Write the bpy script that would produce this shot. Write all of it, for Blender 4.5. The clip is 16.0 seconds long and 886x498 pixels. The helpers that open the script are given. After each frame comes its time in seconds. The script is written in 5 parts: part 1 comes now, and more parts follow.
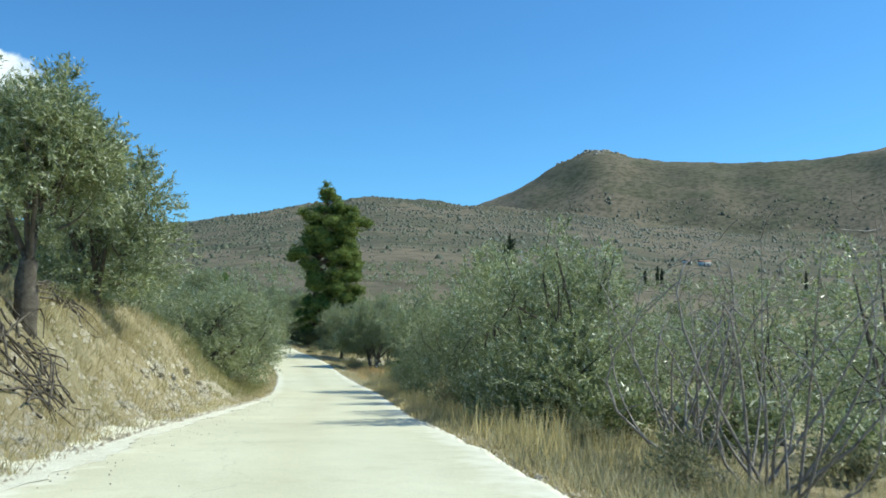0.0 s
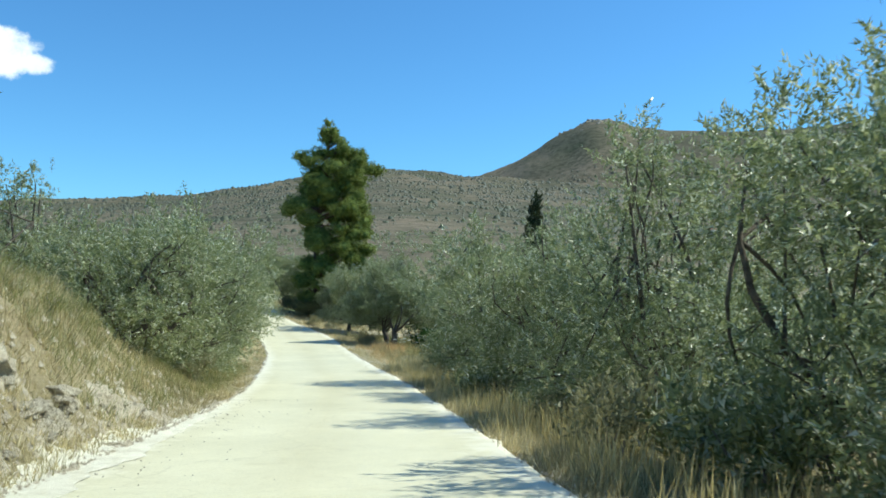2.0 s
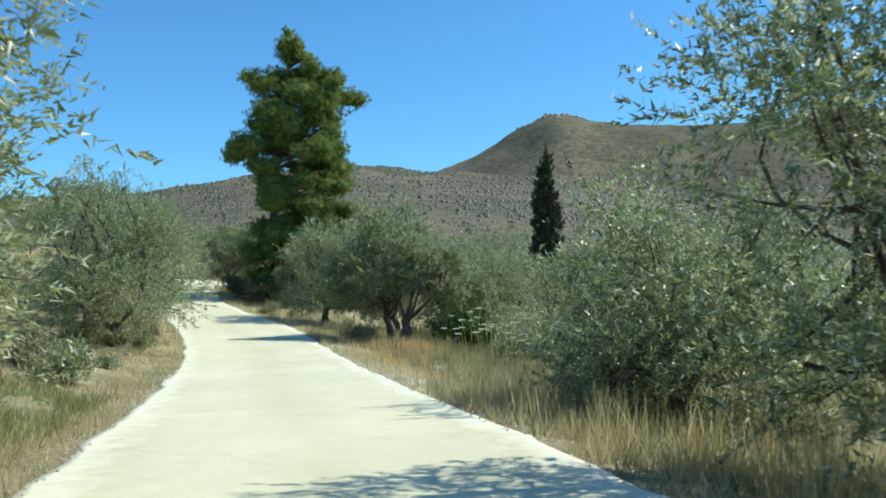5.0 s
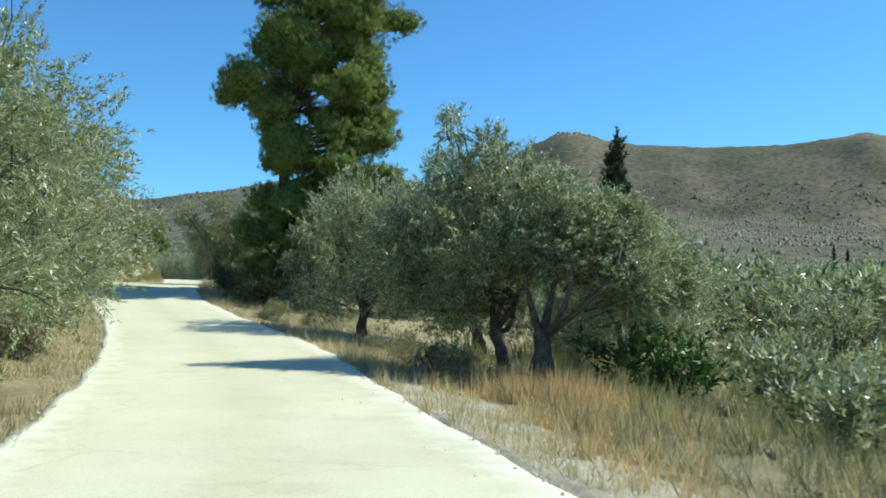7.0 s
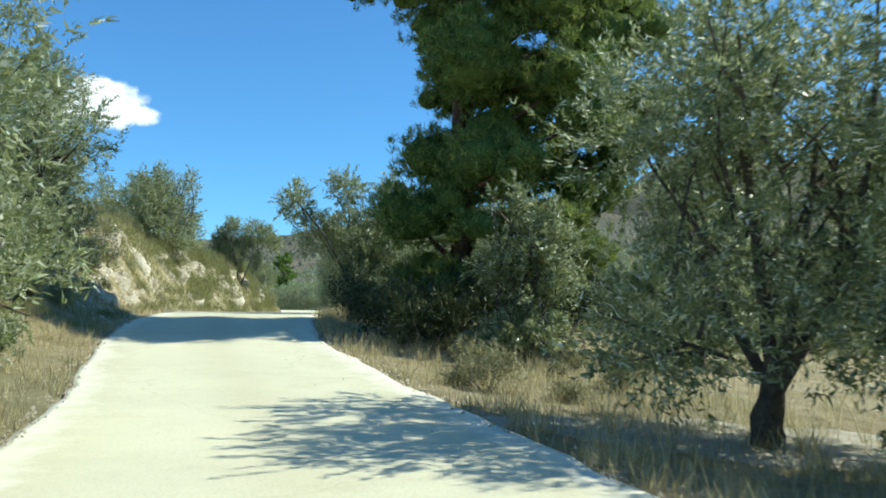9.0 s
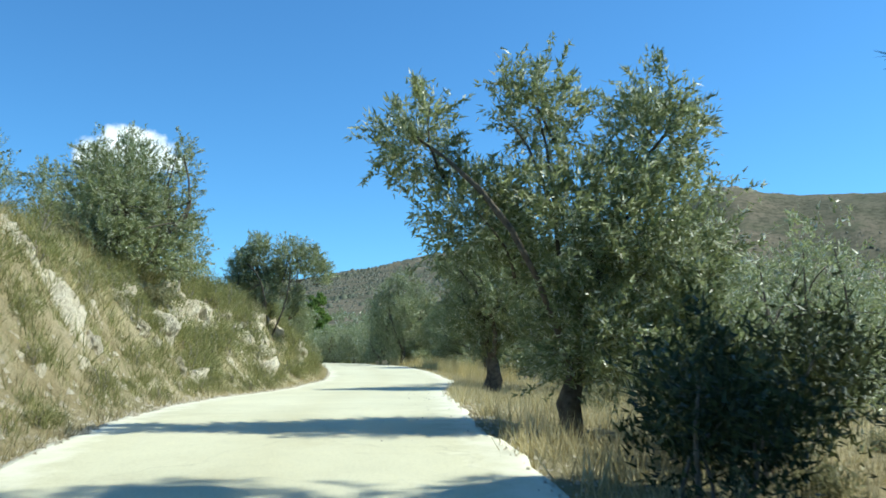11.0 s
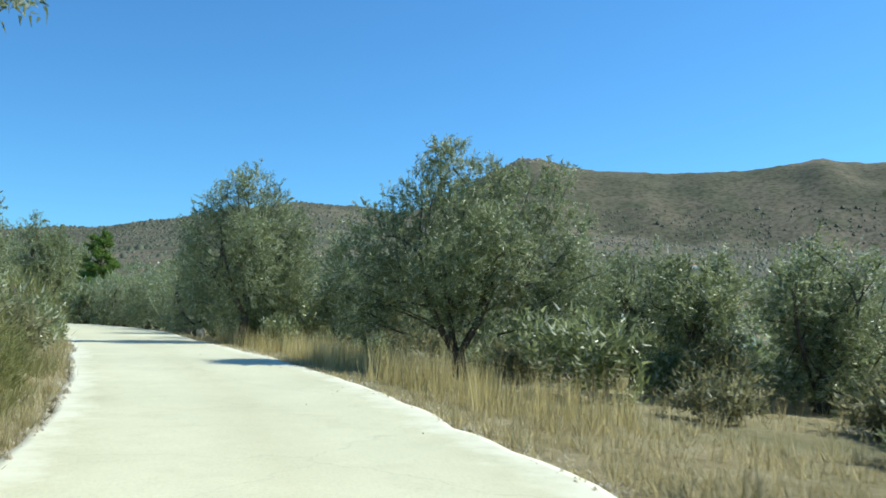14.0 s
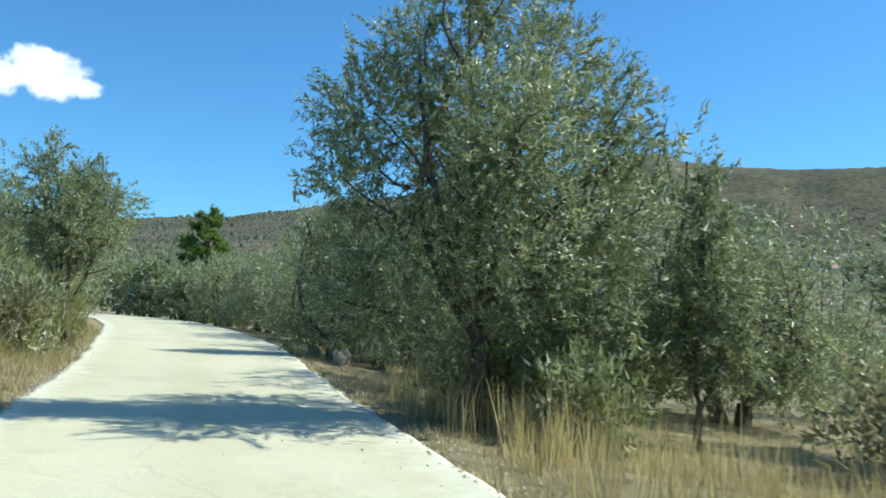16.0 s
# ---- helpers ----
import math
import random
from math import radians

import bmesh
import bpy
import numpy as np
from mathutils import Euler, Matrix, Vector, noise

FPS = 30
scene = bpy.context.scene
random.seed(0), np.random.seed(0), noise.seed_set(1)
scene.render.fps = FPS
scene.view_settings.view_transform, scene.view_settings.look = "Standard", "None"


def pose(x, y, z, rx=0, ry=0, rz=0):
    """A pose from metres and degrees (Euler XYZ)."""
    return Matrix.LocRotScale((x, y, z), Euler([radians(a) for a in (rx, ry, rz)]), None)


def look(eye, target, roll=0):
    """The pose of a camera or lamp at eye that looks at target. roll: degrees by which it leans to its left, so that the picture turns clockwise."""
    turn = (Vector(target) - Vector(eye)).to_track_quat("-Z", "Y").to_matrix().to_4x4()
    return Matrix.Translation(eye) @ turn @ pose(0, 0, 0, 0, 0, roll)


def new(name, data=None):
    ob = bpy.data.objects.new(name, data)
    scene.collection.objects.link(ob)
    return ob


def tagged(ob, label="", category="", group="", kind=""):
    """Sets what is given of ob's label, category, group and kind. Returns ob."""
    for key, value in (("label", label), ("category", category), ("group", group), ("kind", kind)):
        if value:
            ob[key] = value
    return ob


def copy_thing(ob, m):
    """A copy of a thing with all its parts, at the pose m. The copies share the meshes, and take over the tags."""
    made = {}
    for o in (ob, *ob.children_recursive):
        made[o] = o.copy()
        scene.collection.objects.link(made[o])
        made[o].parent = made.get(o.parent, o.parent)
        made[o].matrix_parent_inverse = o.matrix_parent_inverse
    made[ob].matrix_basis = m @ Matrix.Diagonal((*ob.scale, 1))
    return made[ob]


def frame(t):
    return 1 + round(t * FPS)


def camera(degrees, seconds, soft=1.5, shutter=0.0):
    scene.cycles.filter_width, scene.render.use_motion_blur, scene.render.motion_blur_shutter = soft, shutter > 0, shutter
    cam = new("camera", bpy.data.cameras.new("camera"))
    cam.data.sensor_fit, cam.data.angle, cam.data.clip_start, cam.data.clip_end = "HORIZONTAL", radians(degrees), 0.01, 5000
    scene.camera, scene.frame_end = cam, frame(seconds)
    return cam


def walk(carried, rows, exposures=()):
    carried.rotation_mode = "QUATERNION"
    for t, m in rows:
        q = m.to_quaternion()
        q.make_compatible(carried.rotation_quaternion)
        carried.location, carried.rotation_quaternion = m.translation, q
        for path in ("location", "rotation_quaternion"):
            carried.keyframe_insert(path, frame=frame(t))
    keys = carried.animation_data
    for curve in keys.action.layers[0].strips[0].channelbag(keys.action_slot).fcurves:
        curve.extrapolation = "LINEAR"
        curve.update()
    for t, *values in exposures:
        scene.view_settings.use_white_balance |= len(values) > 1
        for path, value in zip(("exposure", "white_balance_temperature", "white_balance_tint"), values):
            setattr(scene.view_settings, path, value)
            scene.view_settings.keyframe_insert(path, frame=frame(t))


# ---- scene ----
cam = camera(55.0, 16.0, soft=1.7, shutter=0.12)
PATH = (
    (0.0, 0.00, 0.00, 1.25, -9.50, 4.31, -1.07),
    (0.5, 0.05, 3.42, 1.10, -9.52, 3.65, -0.91),
    (1.0, 0.14, 6.85, 0.94, -9.51, 3.40, -0.80),
    (1.5, 0.23, 10.21, 0.77, -9.33, 2.98, -0.86),
    (2.0, 0.34, 13.58, 0.56, -9.37, 2.41, -0.64),
    (2.5, 0.41, 16.85, 0.33, -9.48, 1.89, 0.23),
    (3.0, 0.47, 20.17, 0.06, -9.32, 1.31, 0.11),
    (3.5, 0.53, 23.44, -0.19, -9.40, 0.81, -0.05),
    (4.0, 0.55, 26.65, -0.40, -9.89, 0.40, 0.08),
    (4.2, 0.53, 27.93, -0.49, -10.20, 0.44, 0.24),
    (4.5, 0.55, 29.85, -0.63, -10.73, 0.92, 0.36),
    (5.0, 0.64, 33.11, -0.85, -12.13, 2.17, 0.14),
    (5.5, 0.76, 36.53, -1.04, -12.94, 3.15, -0.45),
    (6.0, 0.87, 40.16, -1.20, -12.79, 3.07, -1.15),
    (6.3, 0.91, 42.45, -1.31, -12.62, 2.74, -1.44),
    (6.5, 0.92, 44.00, -1.38, -12.55, 2.71, -1.53),
    (7.0, 0.89, 48.02, -1.55, -11.67, 3.20, -1.57),
    (7.5, 0.88, 51.86, -1.67, -9.48, 3.64, -1.45),
    (8.0, 0.79, 55.92, -1.73, -6.46, 4.45, -0.78),
    (8.5, 0.46, 59.93, -1.69, -4.82, 4.93, -0.87),
    (9.0, -0.03, 63.99, -1.59, -3.26, 5.05, -0.49),
    (9.5, -0.58, 67.98, -1.49, -1.28, 5.76, 0.04),
    (10.0, -1.31, 71.74, -1.33, 0.71, 6.22, 0.29),
    (10.2, -1.64, 73.21, -1.23, 1.48, 6.75, 0.25),
    (10.5, -2.12, 75.41, -1.05, 1.20, 7.40, 0.22),
    (11.0, -2.85, 79.05, -0.67, -1.41, 7.74, 0.35),
    (11.5, -3.47, 82.70, -0.34, -2.99, 7.36, 0.47),
    (12.0, -4.03, 86.35, -0.12, -3.28, 6.58, 0.55),
    (12.3, -4.33, 88.53, -0.05, -4.53, 5.89, 0.65),
    (12.5, -4.52, 89.98, -0.03, -6.31, 5.73, 0.66),
    (13.0, -4.81, 93.61, -0.04, -9.83, 5.10, -0.04),
    (13.5, -4.70, 97.36, -0.09, -12.53, 5.18, -0.29),
    (14.0, -4.61, 101.42, -0.03, -14.52, 5.13, -1.02),
    (14.5, -4.56, 105.67, 0.05, -12.97, 4.78, -1.24),
    (15.0, -4.71, 110.13, 0.11, -10.32, 4.36, -1.30),
    (15.5, -5.01, 114.59, 0.22, -7.90, 4.40, -1.75),
    (16.0, -5.62, 119.17, 0.48, -7.20, 4.55, -2.66),
)
walk(cam, [(t, pose(x, y, z, 90 + pitch, roll, yaw)) for t, x, y, z, yaw, pitch, roll in PATH], exposures=[(0.0, 0.12, 6050, -3), (3.0, 0.25, 6150, -3), (6.5, 0.22, 6150, -3), (8.0, 0.34, 6150, -3), (9.0, 0.34, 6150, -3), (10.0, 0.4, 6050, -3), (12.5, 0.18, 6050, -3), (16.0, 0.22, 6080, -3)])

# ---- light: clear sky, sun straight to the right of the lane ----
SUN_EL = 47.5
SUN_DIR = Vector((1.0, 0.06, 0)).normalized() * math.cos(radians(SUN_EL)) + Vector((0, 0, math.sin(radians(SUN_EL))))
world = bpy.data.worlds.new("sky")
scene.world = world
world.use_nodes = True
wn = world.node_tree.nodes
sky = wn.new("ShaderNodeTexSky")
sky.sky_type = "NISHITA"
sky.sun_disc = False
sky.sun_elevation = radians(SUN_EL)
sky.sun_rotation = math.atan2(SUN_DIR.x, SUN_DIR.y)
sky.altitude = 400
sky.dust_density = 0.3
sky.ozone_density = 3.0
wl = world.node_tree.links


def sky_node(kind, op="", **values):
    n = wn.new(kind)
    if op:
        n.operation = op
    for key, value in values.items():
        n.inputs[int(key[1:])].default_value = value
    return n


def bearing(az, el):
    a, e = radians(az), radians(el)
    return Vector((math.sin(a) * math.cos(e), math.cos(a) * math.cos(e), math.sin(e)))


# deep clear blue, and one small white cloud low over the left
tone = wn.new("ShaderNodeMix")
tone.data_type, tone.blend_type = "RGBA", "MULTIPLY"
tone.inputs[0].default_value = 1.0
tone.inputs[7].default_value = (0.62, 1.0, 1.3, 1)
wl.new(sky.outputs["Color"], tone.inputs[6])
coord = wn.new("ShaderNodeTexCoord")
fluff = wn.new("ShaderNodeTexNoise")
fluff.inputs["Scale"].default_value, fluff.inputs["Detail"].default_value, fluff.inputs["Roughness"].default_value = 26.0, 7.0, 0.6
wl.new(coord.outputs["Generated"], fluff.inputs["Vector"])
colour_now = tone.outputs[2]
for az, el, wide, high in ((-18.9, 13.5, 2.5, 1.5), (-17.0, 13.0, 1.8, 0.7), (-21.3, 13.0, 1.5, 1.2), (-19.5, 14.3, 1.4, 1.0)):
    c = bearing(az, el)
    right = Vector((math.cos(radians(az)), -math.sin(radians(az)), 0))
    up = right.cross(c)
    squares = []
    for axis, size in ((right, wide), (up, high)):
        dot = sky_node("ShaderNodeVectorMath", "DOT_PRODUCT", i1=axis)
        wl.new(coord.outputs["Generated"], dot.inputs[0])
        off = sky_node("ShaderNodeMath", "SUBTRACT", i1=c.dot(axis))
        wl.new(dot.outputs["Value"], off.inputs[0])
        div = sky_node("ShaderNodeMath", "DIVIDE", i1=math.sin(radians(size)))
        wl.new(off.outputs[0], div.inputs[0])
        sq = sky_node("ShaderNodeMath", "MULTIPLY")
        wl.new(div.outputs[0], sq.inputs[0])
        wl.new(div.outputs[0], sq.inputs[1])
        squares.append(sq)
    add = sky_node("ShaderNodeMath", "ADD")
    wl.new(squares[0].outputs[0], add.inputs[0])
    wl.new(squares[1].outputs[0], add.inputs[1])
    rag = sky_node("ShaderNodeMath", "MULTIPLY_ADD", i1=-3.4, i2=1.7)
    wl.new(fluff.outputs["Fac"], rag.inputs[0])
    edge = sky_node("ShaderNodeMath", "ADD")
    wl.new(add.outputs[0], edge.inputs[0])
    wl.new(rag.outputs[0], edge.inputs[1])
    fade = wn.new("ShaderNodeMapRange")
    fade.interpolation_type = "SMOOTHSTEP"
    for key, value in (("From Min", 1.25), ("From Max", 0.35), ("To Min", 0.0), ("To Max", 0.95)):
        fade.inputs[key].default_value = value
    wl.new(edge.outputs[0], fade.inputs["Value"])
    ahead = sky_node("ShaderNodeVectorMath", "DOT_PRODUCT", i1=c)
    wl.new(coord.outputs["Generated"], ahead.inputs[0])
    side = sky_node("ShaderNodeMath", "GREATER_THAN", i1=0.5)
    wl.new(ahead.outputs["Value"], side.inputs[0])
    both = sky_node("ShaderNodeMath", "MULTIPLY")
    wl.new(fade.outputs["Result"], both.inputs[0])
    wl.new(side.outputs[0], both.inputs[1])
    cl = wn.new("ShaderNodeMix")
    cl.data_type = "RGBA"
    wl.new(both.outputs[0], cl.inputs[0])
    wl.new(colour_now, cl.inputs[6])
    cl.inputs[7].default_value = (8.6, 8.8, 9.0, 1)
    colour_now = cl.outputs[2]
wn["Background"].inputs["Strength"].default_value = 0.115
wl.new(colour_now, wn["Background"].inputs["Color"])
sun = new("sun", bpy.data.lights.new("sun", "SUN"))
sun.data.energy = 4.65
sun.data.angle = radians(0.53)
sun.data.color = (1.0, 0.93, 0.82)
sun.matrix_world = look((0, 0, 60), Vector((0, 0, 60)) - SUN_DIR)


# ---- materials ----
def material(name, rough=0.8, spec=0.3):
    m = bpy.data.materials.new(name)
    m.use_nodes = True
    b = m.node_tree.nodes["Principled BSDF"]
    b.inputs["Roughness"].default_value = rough
    b.inputs["Specular IOR Level"].default_value = spec
    return m, m.node_tree, b


def node(tree, kind, **values):
    n = tree.nodes.new(kind)
    for key, value in values.items():
        n.inputs[key.replace("_", " ")].default_value = value
    return n


def noise_tex(tree, scale, detail=6.0, rough=0.6, space="Object"):
    c = tree.nodes.new("ShaderNodeTexCoord")
    n = node(tree, "ShaderNodeTexNoise", Scale=scale, Detail=detail, Roughness=rough)
    tree.links.new(c.outputs[space], n.inputs["Vector"])
    return n.outputs["Fac"]


def ramp(tree, fac, stops):
    r = tree.nodes.new("ShaderNodeValToRGB")
    e = r.color_ramp.elements
    e[0].position, e[0].color = stops[0][0], (*stops[0][1], 1)
    e[1].position, e[1].color = stops[-1][0], (*stops[-1][1], 1)
    for p, c in stops[1:-1]:
        s = e.new(p)
        s.color = (*c, 1)
    tree.links.new(fac, r.inputs["Fac"])
    return r.outputs["Color"]


def mix(tree, fac, a, b, how="MIX"):
    m = tree.nodes.new("ShaderNodeMix")
    m.data_type, m.blend_type = "RGBA", how
    for socket, value in ((m.inputs[0], fac), (m.inputs[6], a), (m.inputs[7], b)):
        if isinstance(value, (int, float)):
            socket.default_value = value
        elif isinstance(value, tuple):
            socket.default_value = (*value, 1)
        else:
            tree.links.new(value, socket)
    return m.outputs[2]


def bump(tree, b, height, strength=0.4, distance=0.05):
    n = node(tree, "ShaderNodeBump", Strength=strength, Distance=distance)
    tree.links.new(height, n.inputs["Height"])
    tree.links.new(n.outputs["Normal"], b.inputs["Normal"])


def colour(tree, b, socket):
    tree.links.new(socket, b.inputs["Base Color"])


def leaf_material(name, stops, translucent=0.3, rough=0.5, spec=0.4):
    m, t, b = material(name, rough, spec)
    g = t.nodes.new("ShaderNodeNewGeometry")
    c = ramp(t, g.outputs["Random Per Island"], stops)
    big = noise_tex(t, 0.9, 2.0)
    c = mix(t, 0.55, c, ramp(t, big, [(0.3, (0.65, 0.66, 0.6)), (0.7, (1.3, 1.27, 1.15))]), "MULTIPLY")
    colour(t, b, c)
    tr = t.nodes.new("ShaderNodeBsdfTranslucent")
    t.links.new(c, tr.inputs["Color"])
    mx = t.nodes.new("ShaderNodeMixShader")
    mx.inputs[0].default_value = translucent
    out = t.nodes["Material Output"]
    t.links.new(b.outputs[0], mx.inputs[1])
    t.links.new(tr.outputs[0], mx.inputs[2])
    t.links.new(mx.outputs[0], out.inputs["Surface"])
    return m


# near-white olive stops paint sun glints into some leaves, besides their silvery undersides
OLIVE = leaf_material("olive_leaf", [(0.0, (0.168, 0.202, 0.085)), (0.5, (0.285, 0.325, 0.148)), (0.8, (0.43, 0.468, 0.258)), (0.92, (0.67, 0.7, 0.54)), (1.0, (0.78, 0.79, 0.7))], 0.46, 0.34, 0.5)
PINE = leaf_material("pine_needle", [(0.0, (0.09, 0.135, 0.032)), (0.6, (0.21, 0.27, 0.062)), (1.0, (0.4, 0.44, 0.125))], 0.4)
YOUNG_PINE = leaf_material("young_pine_needle", [(0.0, (0.1, 0.17, 0.03)), (0.6, (0.2, 0.31, 0.06)), (1.0, (0.34, 0.46, 0.11))], 0.3)
CYPRESS = leaf_material("cypress_leaf", [(0.0, (0.03, 0.045, 0.02)), (1.0, (0.07, 0.09, 0.035))], 0.1)
SCRUB = leaf_material("scrub_leaf", [(0.0, (0.16, 0.165, 0.085)), (0.5, (0.28, 0.275, 0.145)), (1.0, (0.46, 0.43, 0.26))], 0.4)
VINE = leaf_material("green_leaf", [(0.0, (0.035, 0.08, 0.02)), (1.0, (0.1, 0.2, 0.045))], 0.3)
DRY = leaf_material("dry_grass", [(0.0, (0.37, 0.31, 0.16)), (0.5, (0.56, 0.485, 0.275)), (1.0, (0.74, 0.67, 0.45))], 0.5, 0.8, 0.15)
REED = leaf_material("reed_grass", [(0.0, (0.42, 0.36, 0.17)), (0.6, (0.66, 0.56, 0.28)), (1.0, (0.8, 0.71, 0.43))], 0.45, 0.7, 0.2)
RUST = leaf_material("rust_weed", [(0.0, (0.48, 0.31, 0.13)), (0.5, (0.7, 0.5, 0.23)), (1.0, (0.83, 0.7, 0.42))], 0.3, 0.8, 0.15)
UMBEL = leaf_material("white_umbel", [(0.0, (0.6, 0.6, 0.5)), (1.0, (0.85, 0.85, 0.8))], 0.2, 0.8, 0.15)


def bark_material(name, dark, light):
    m, t, b = material(name, 0.9, 0.2)
    n = noise_tex(t, 9.0, 8.0, 0.7)
    colour(t, b, ramp(t, n, [(0.3, dark), (0.7, light)]))
    bump(t, b, n, 0.9, 0.04)
    return m


BARK = bark_material("olive_bark", (0.05, 0.04, 0.03), (0.2, 0.17, 0.13))
PINE_BARK = bark_material("pine_bark", (0.05, 0.03, 0.02), (0.2, 0.13, 0.09))
TWIG = bark_material("bare_twig", (0.18, 0.15, 0.12), (0.45, 0.41, 0.36))


def stone_material():
    m, t, b = material("limestone", 0.9, 0.2)
    n = noise_tex(t, 3.5, 9.0, 0.7)
    c = ramp(t, n, [(0.26, (0.28, 0.225, 0.14)), (0.36, (0.54, 0.475, 0.345)), (0.5, (0.7, 0.64, 0.49)), (0.7, (0.84, 0.79, 0.64))])
    i = t.nodes.new("ShaderNodeObjectInfo")
    c = mix(t, 0.5, c, ramp(t, i.outputs["Random"], [(0.0, (0.8, 0.76, 0.68)), (1.0, (1.15, 1.12, 1.08))]), "MULTIPLY")
    pits = noise_tex(t, 13.0, 6.0, 0.75)
    c = mix(t, 0.7, c, ramp(t, pits, [(0.3, (0.5, 0.43, 0.32)), (0.4, (1.05, 1.04, 1.02))]), "MULTIPLY")
    colour(t, b, c)
    rough = mix(t, 0.5, n, pits)
    bump(t, b, rough, 1.0, 0.16)
    return m


STONE = stone_material()


def road_material():
    m, t, b = material("pale_concrete", 0.85, 0.25)
    big, mid, fine = noise_tex(t, 0.35, 5.0), noise_tex(t, 3.0, 6.0), noise_tex(t, 40.0, 6.0, 0.75)
    c = ramp(t, big, [(0.3, (0.63, 0.6, 0.425)), (0.7, (0.735, 0.70, 0.505))])
    c = mix(t, 0.5, c, ramp(t, mid, [(0.3, (0.93, 0.925, 0.91)), (0.7, (1.04, 1.035, 1.02))]), "MULTIPLY")
    c = mix(t, 0.6, c, ramp(t, fine, [(0.3, (0.75, 0.74, 0.71)), (0.55, (1.05, 1.05, 1.04))]), "MULTIPLY")
    cr = t.nodes.new("ShaderNodeTexVoronoi")
    cr.feature = "DISTANCE_TO_EDGE"
    cr.inputs["Scale"].default_value = 0.22
    co = t.nodes.new("ShaderNodeTexCoord")
    warp = node(t, "ShaderNodeTexNoise", Scale=1.2, Detail=5.0)
    t.links.new(co.outputs["Object"], warp.inputs["Vector"])
    add = t.nodes.new("ShaderNodeVectorMath")
    t.links.new(co.outputs["Object"], add.inputs[0])
    t.links.new(warp.outputs["Color"], add.inputs[1])
    t.links.new(add.outputs[0], cr.inputs["Vector"])
    c = mix(t, 0.22, c, ramp(t, cr.outputs["Distance"], [(0.0, (0.45, 0.43, 0.4)), (0.004, (1, 1, 1))]), "MULTIPLY")
    stain = noise_tex(t, 1.1, 4.0, 0.7)
    c = mix(t, 0.35, c, ramp(t, stain, [(0.55, (1, 1, 1)), (0.75, (0.72, 0.68, 0.6))]), "MULTIPLY")
    # wheel tracks polished a little paler than the dusty middle
    lane = t.nodes.new("ShaderNodeAttribute")
    lane.attribute_name = "wheel_track"
    c = mix(t, lane.outputs["Fac"], mix(t, 1.0, c, (0.93, 0.915, 0.88), "MULTIPLY"), c)
    # worn, bleached edges
    at = t.nodes.new("ShaderNodeAttribute")
    at.attribute_name = "edge_wear"
    rag = t.nodes.new("ShaderNodeMath")
    rag.operation = "MULTIPLY_ADD"
    rag.inputs[1].default_value, rag.inputs[2].default_value = 1.6, -0.8
    t.links.new(mid, rag.inputs[0])
    worn = t.nodes.new("ShaderNodeMath")
    worn.use_clamp = True
    t.links.new(at.outputs["Fac"], worn.inputs[0])
    t.links.new(rag.outputs[0], worn.inputs[1])
    c = mix(t, ramp(t, worn.outputs[0], [(0.4, (0, 0, 0)), (0.95, (0.7, 0.7, 0.7))]), c, (0.82, 0.785, 0.64))
    colour(t, b, c)
    bump(t, b, fine, 0.4, 0.01)
    return m


ROAD = road_material()


def ground_material():
    m, t, b = material("dry_ground", 0.95, 0.1)
    g = t.nodes.new("ShaderNodeNewGeometry")
    sep = t.nodes.new("ShaderNodeSeparateXYZ")
    t.links.new(g.outputs["Position"], sep.inputs[0])
    big, mid, fine = noise_tex(t, 0.18, 6.0), noise_tex(t, 1.3, 8.0, 0.7), noise_tex(t, 14.0, 8.0, 0.75)
    straw = ramp(t, mid, [(0.25, (0.27, 0.215, 0.12)), (0.42, (0.46, 0.385, 0.225)), (0.58, (0.58, 0.5, 0.315)), (0.8, (0.66, 0.6, 0.46))])
    straw = mix(t, 0.7, straw, ramp(t, fine, [(0.3, (0.6, 0.57, 0.51)), (0.65, (1.25, 1.22, 1.15))]), "MULTIPLY")
    straw = mix(t, ramp(t, big, [(0.48, (0, 0, 0)), (0.68, (0.75, 0.75, 0.75))]), straw, (0.27, 0.265, 0.135))
    # far slopes: bare brown hillside, spotted with low scrub
    far_big, far_mid, far_fine = noise_tex(t, 0.006, 6.0, 0.6), noise_tex(t, 0.05, 6.0, 0.65), noise_tex(t, 0.5, 5.0, 0.7)
    hill = ramp(t, far_big, [(0.35, (0.155, 0.142, 0.104)), (0.5, (0.19, 0.166, 0.127)), (0.68, (0.13, 0.132, 0.088))])
    hill = mix(t, 0.8, hill, ramp(t, far_mid, [(0.38, (0.5, 0.54, 0.46)), (0.56, (1.2, 1.15, 1.08))]), "MULTIPLY")
    hill = mix(t, 0.5, hill, ramp(t, far_fine, [(0.35, (0.4, 0.42, 0.38)), (0.6, (1.2, 1.18, 1.12))]), "MULTIPLY")
    hill = mix(t, 0.9, hill, ramp(t, noise_tex(t, 0.0021, 3.0, 0.55), [(0.4, (0.66, 0.72, 0.64)), (0.6, (1.14, 1.08, 1.03))]), "MULTIPLY")
    away = t.nodes.new("ShaderNodeMapRange")
    away.inputs["From Min"].default_value, away.inputs["From Max"].default_value = 130, 300
    length = t.nodes.new("ShaderNodeVectorMath")
    length.operation = "LENGTH"
    t.links.new(g.outputs["Position"], length.inputs[0])
    t.links.new(length.outputs["Value"], away.inputs["Value"])
    colour(t, b, mix(t, away.outputs["Result"], straw, hill))
    bump(t, b, fine, 1.0, 0.12)
    return m


GROUND = ground_material()


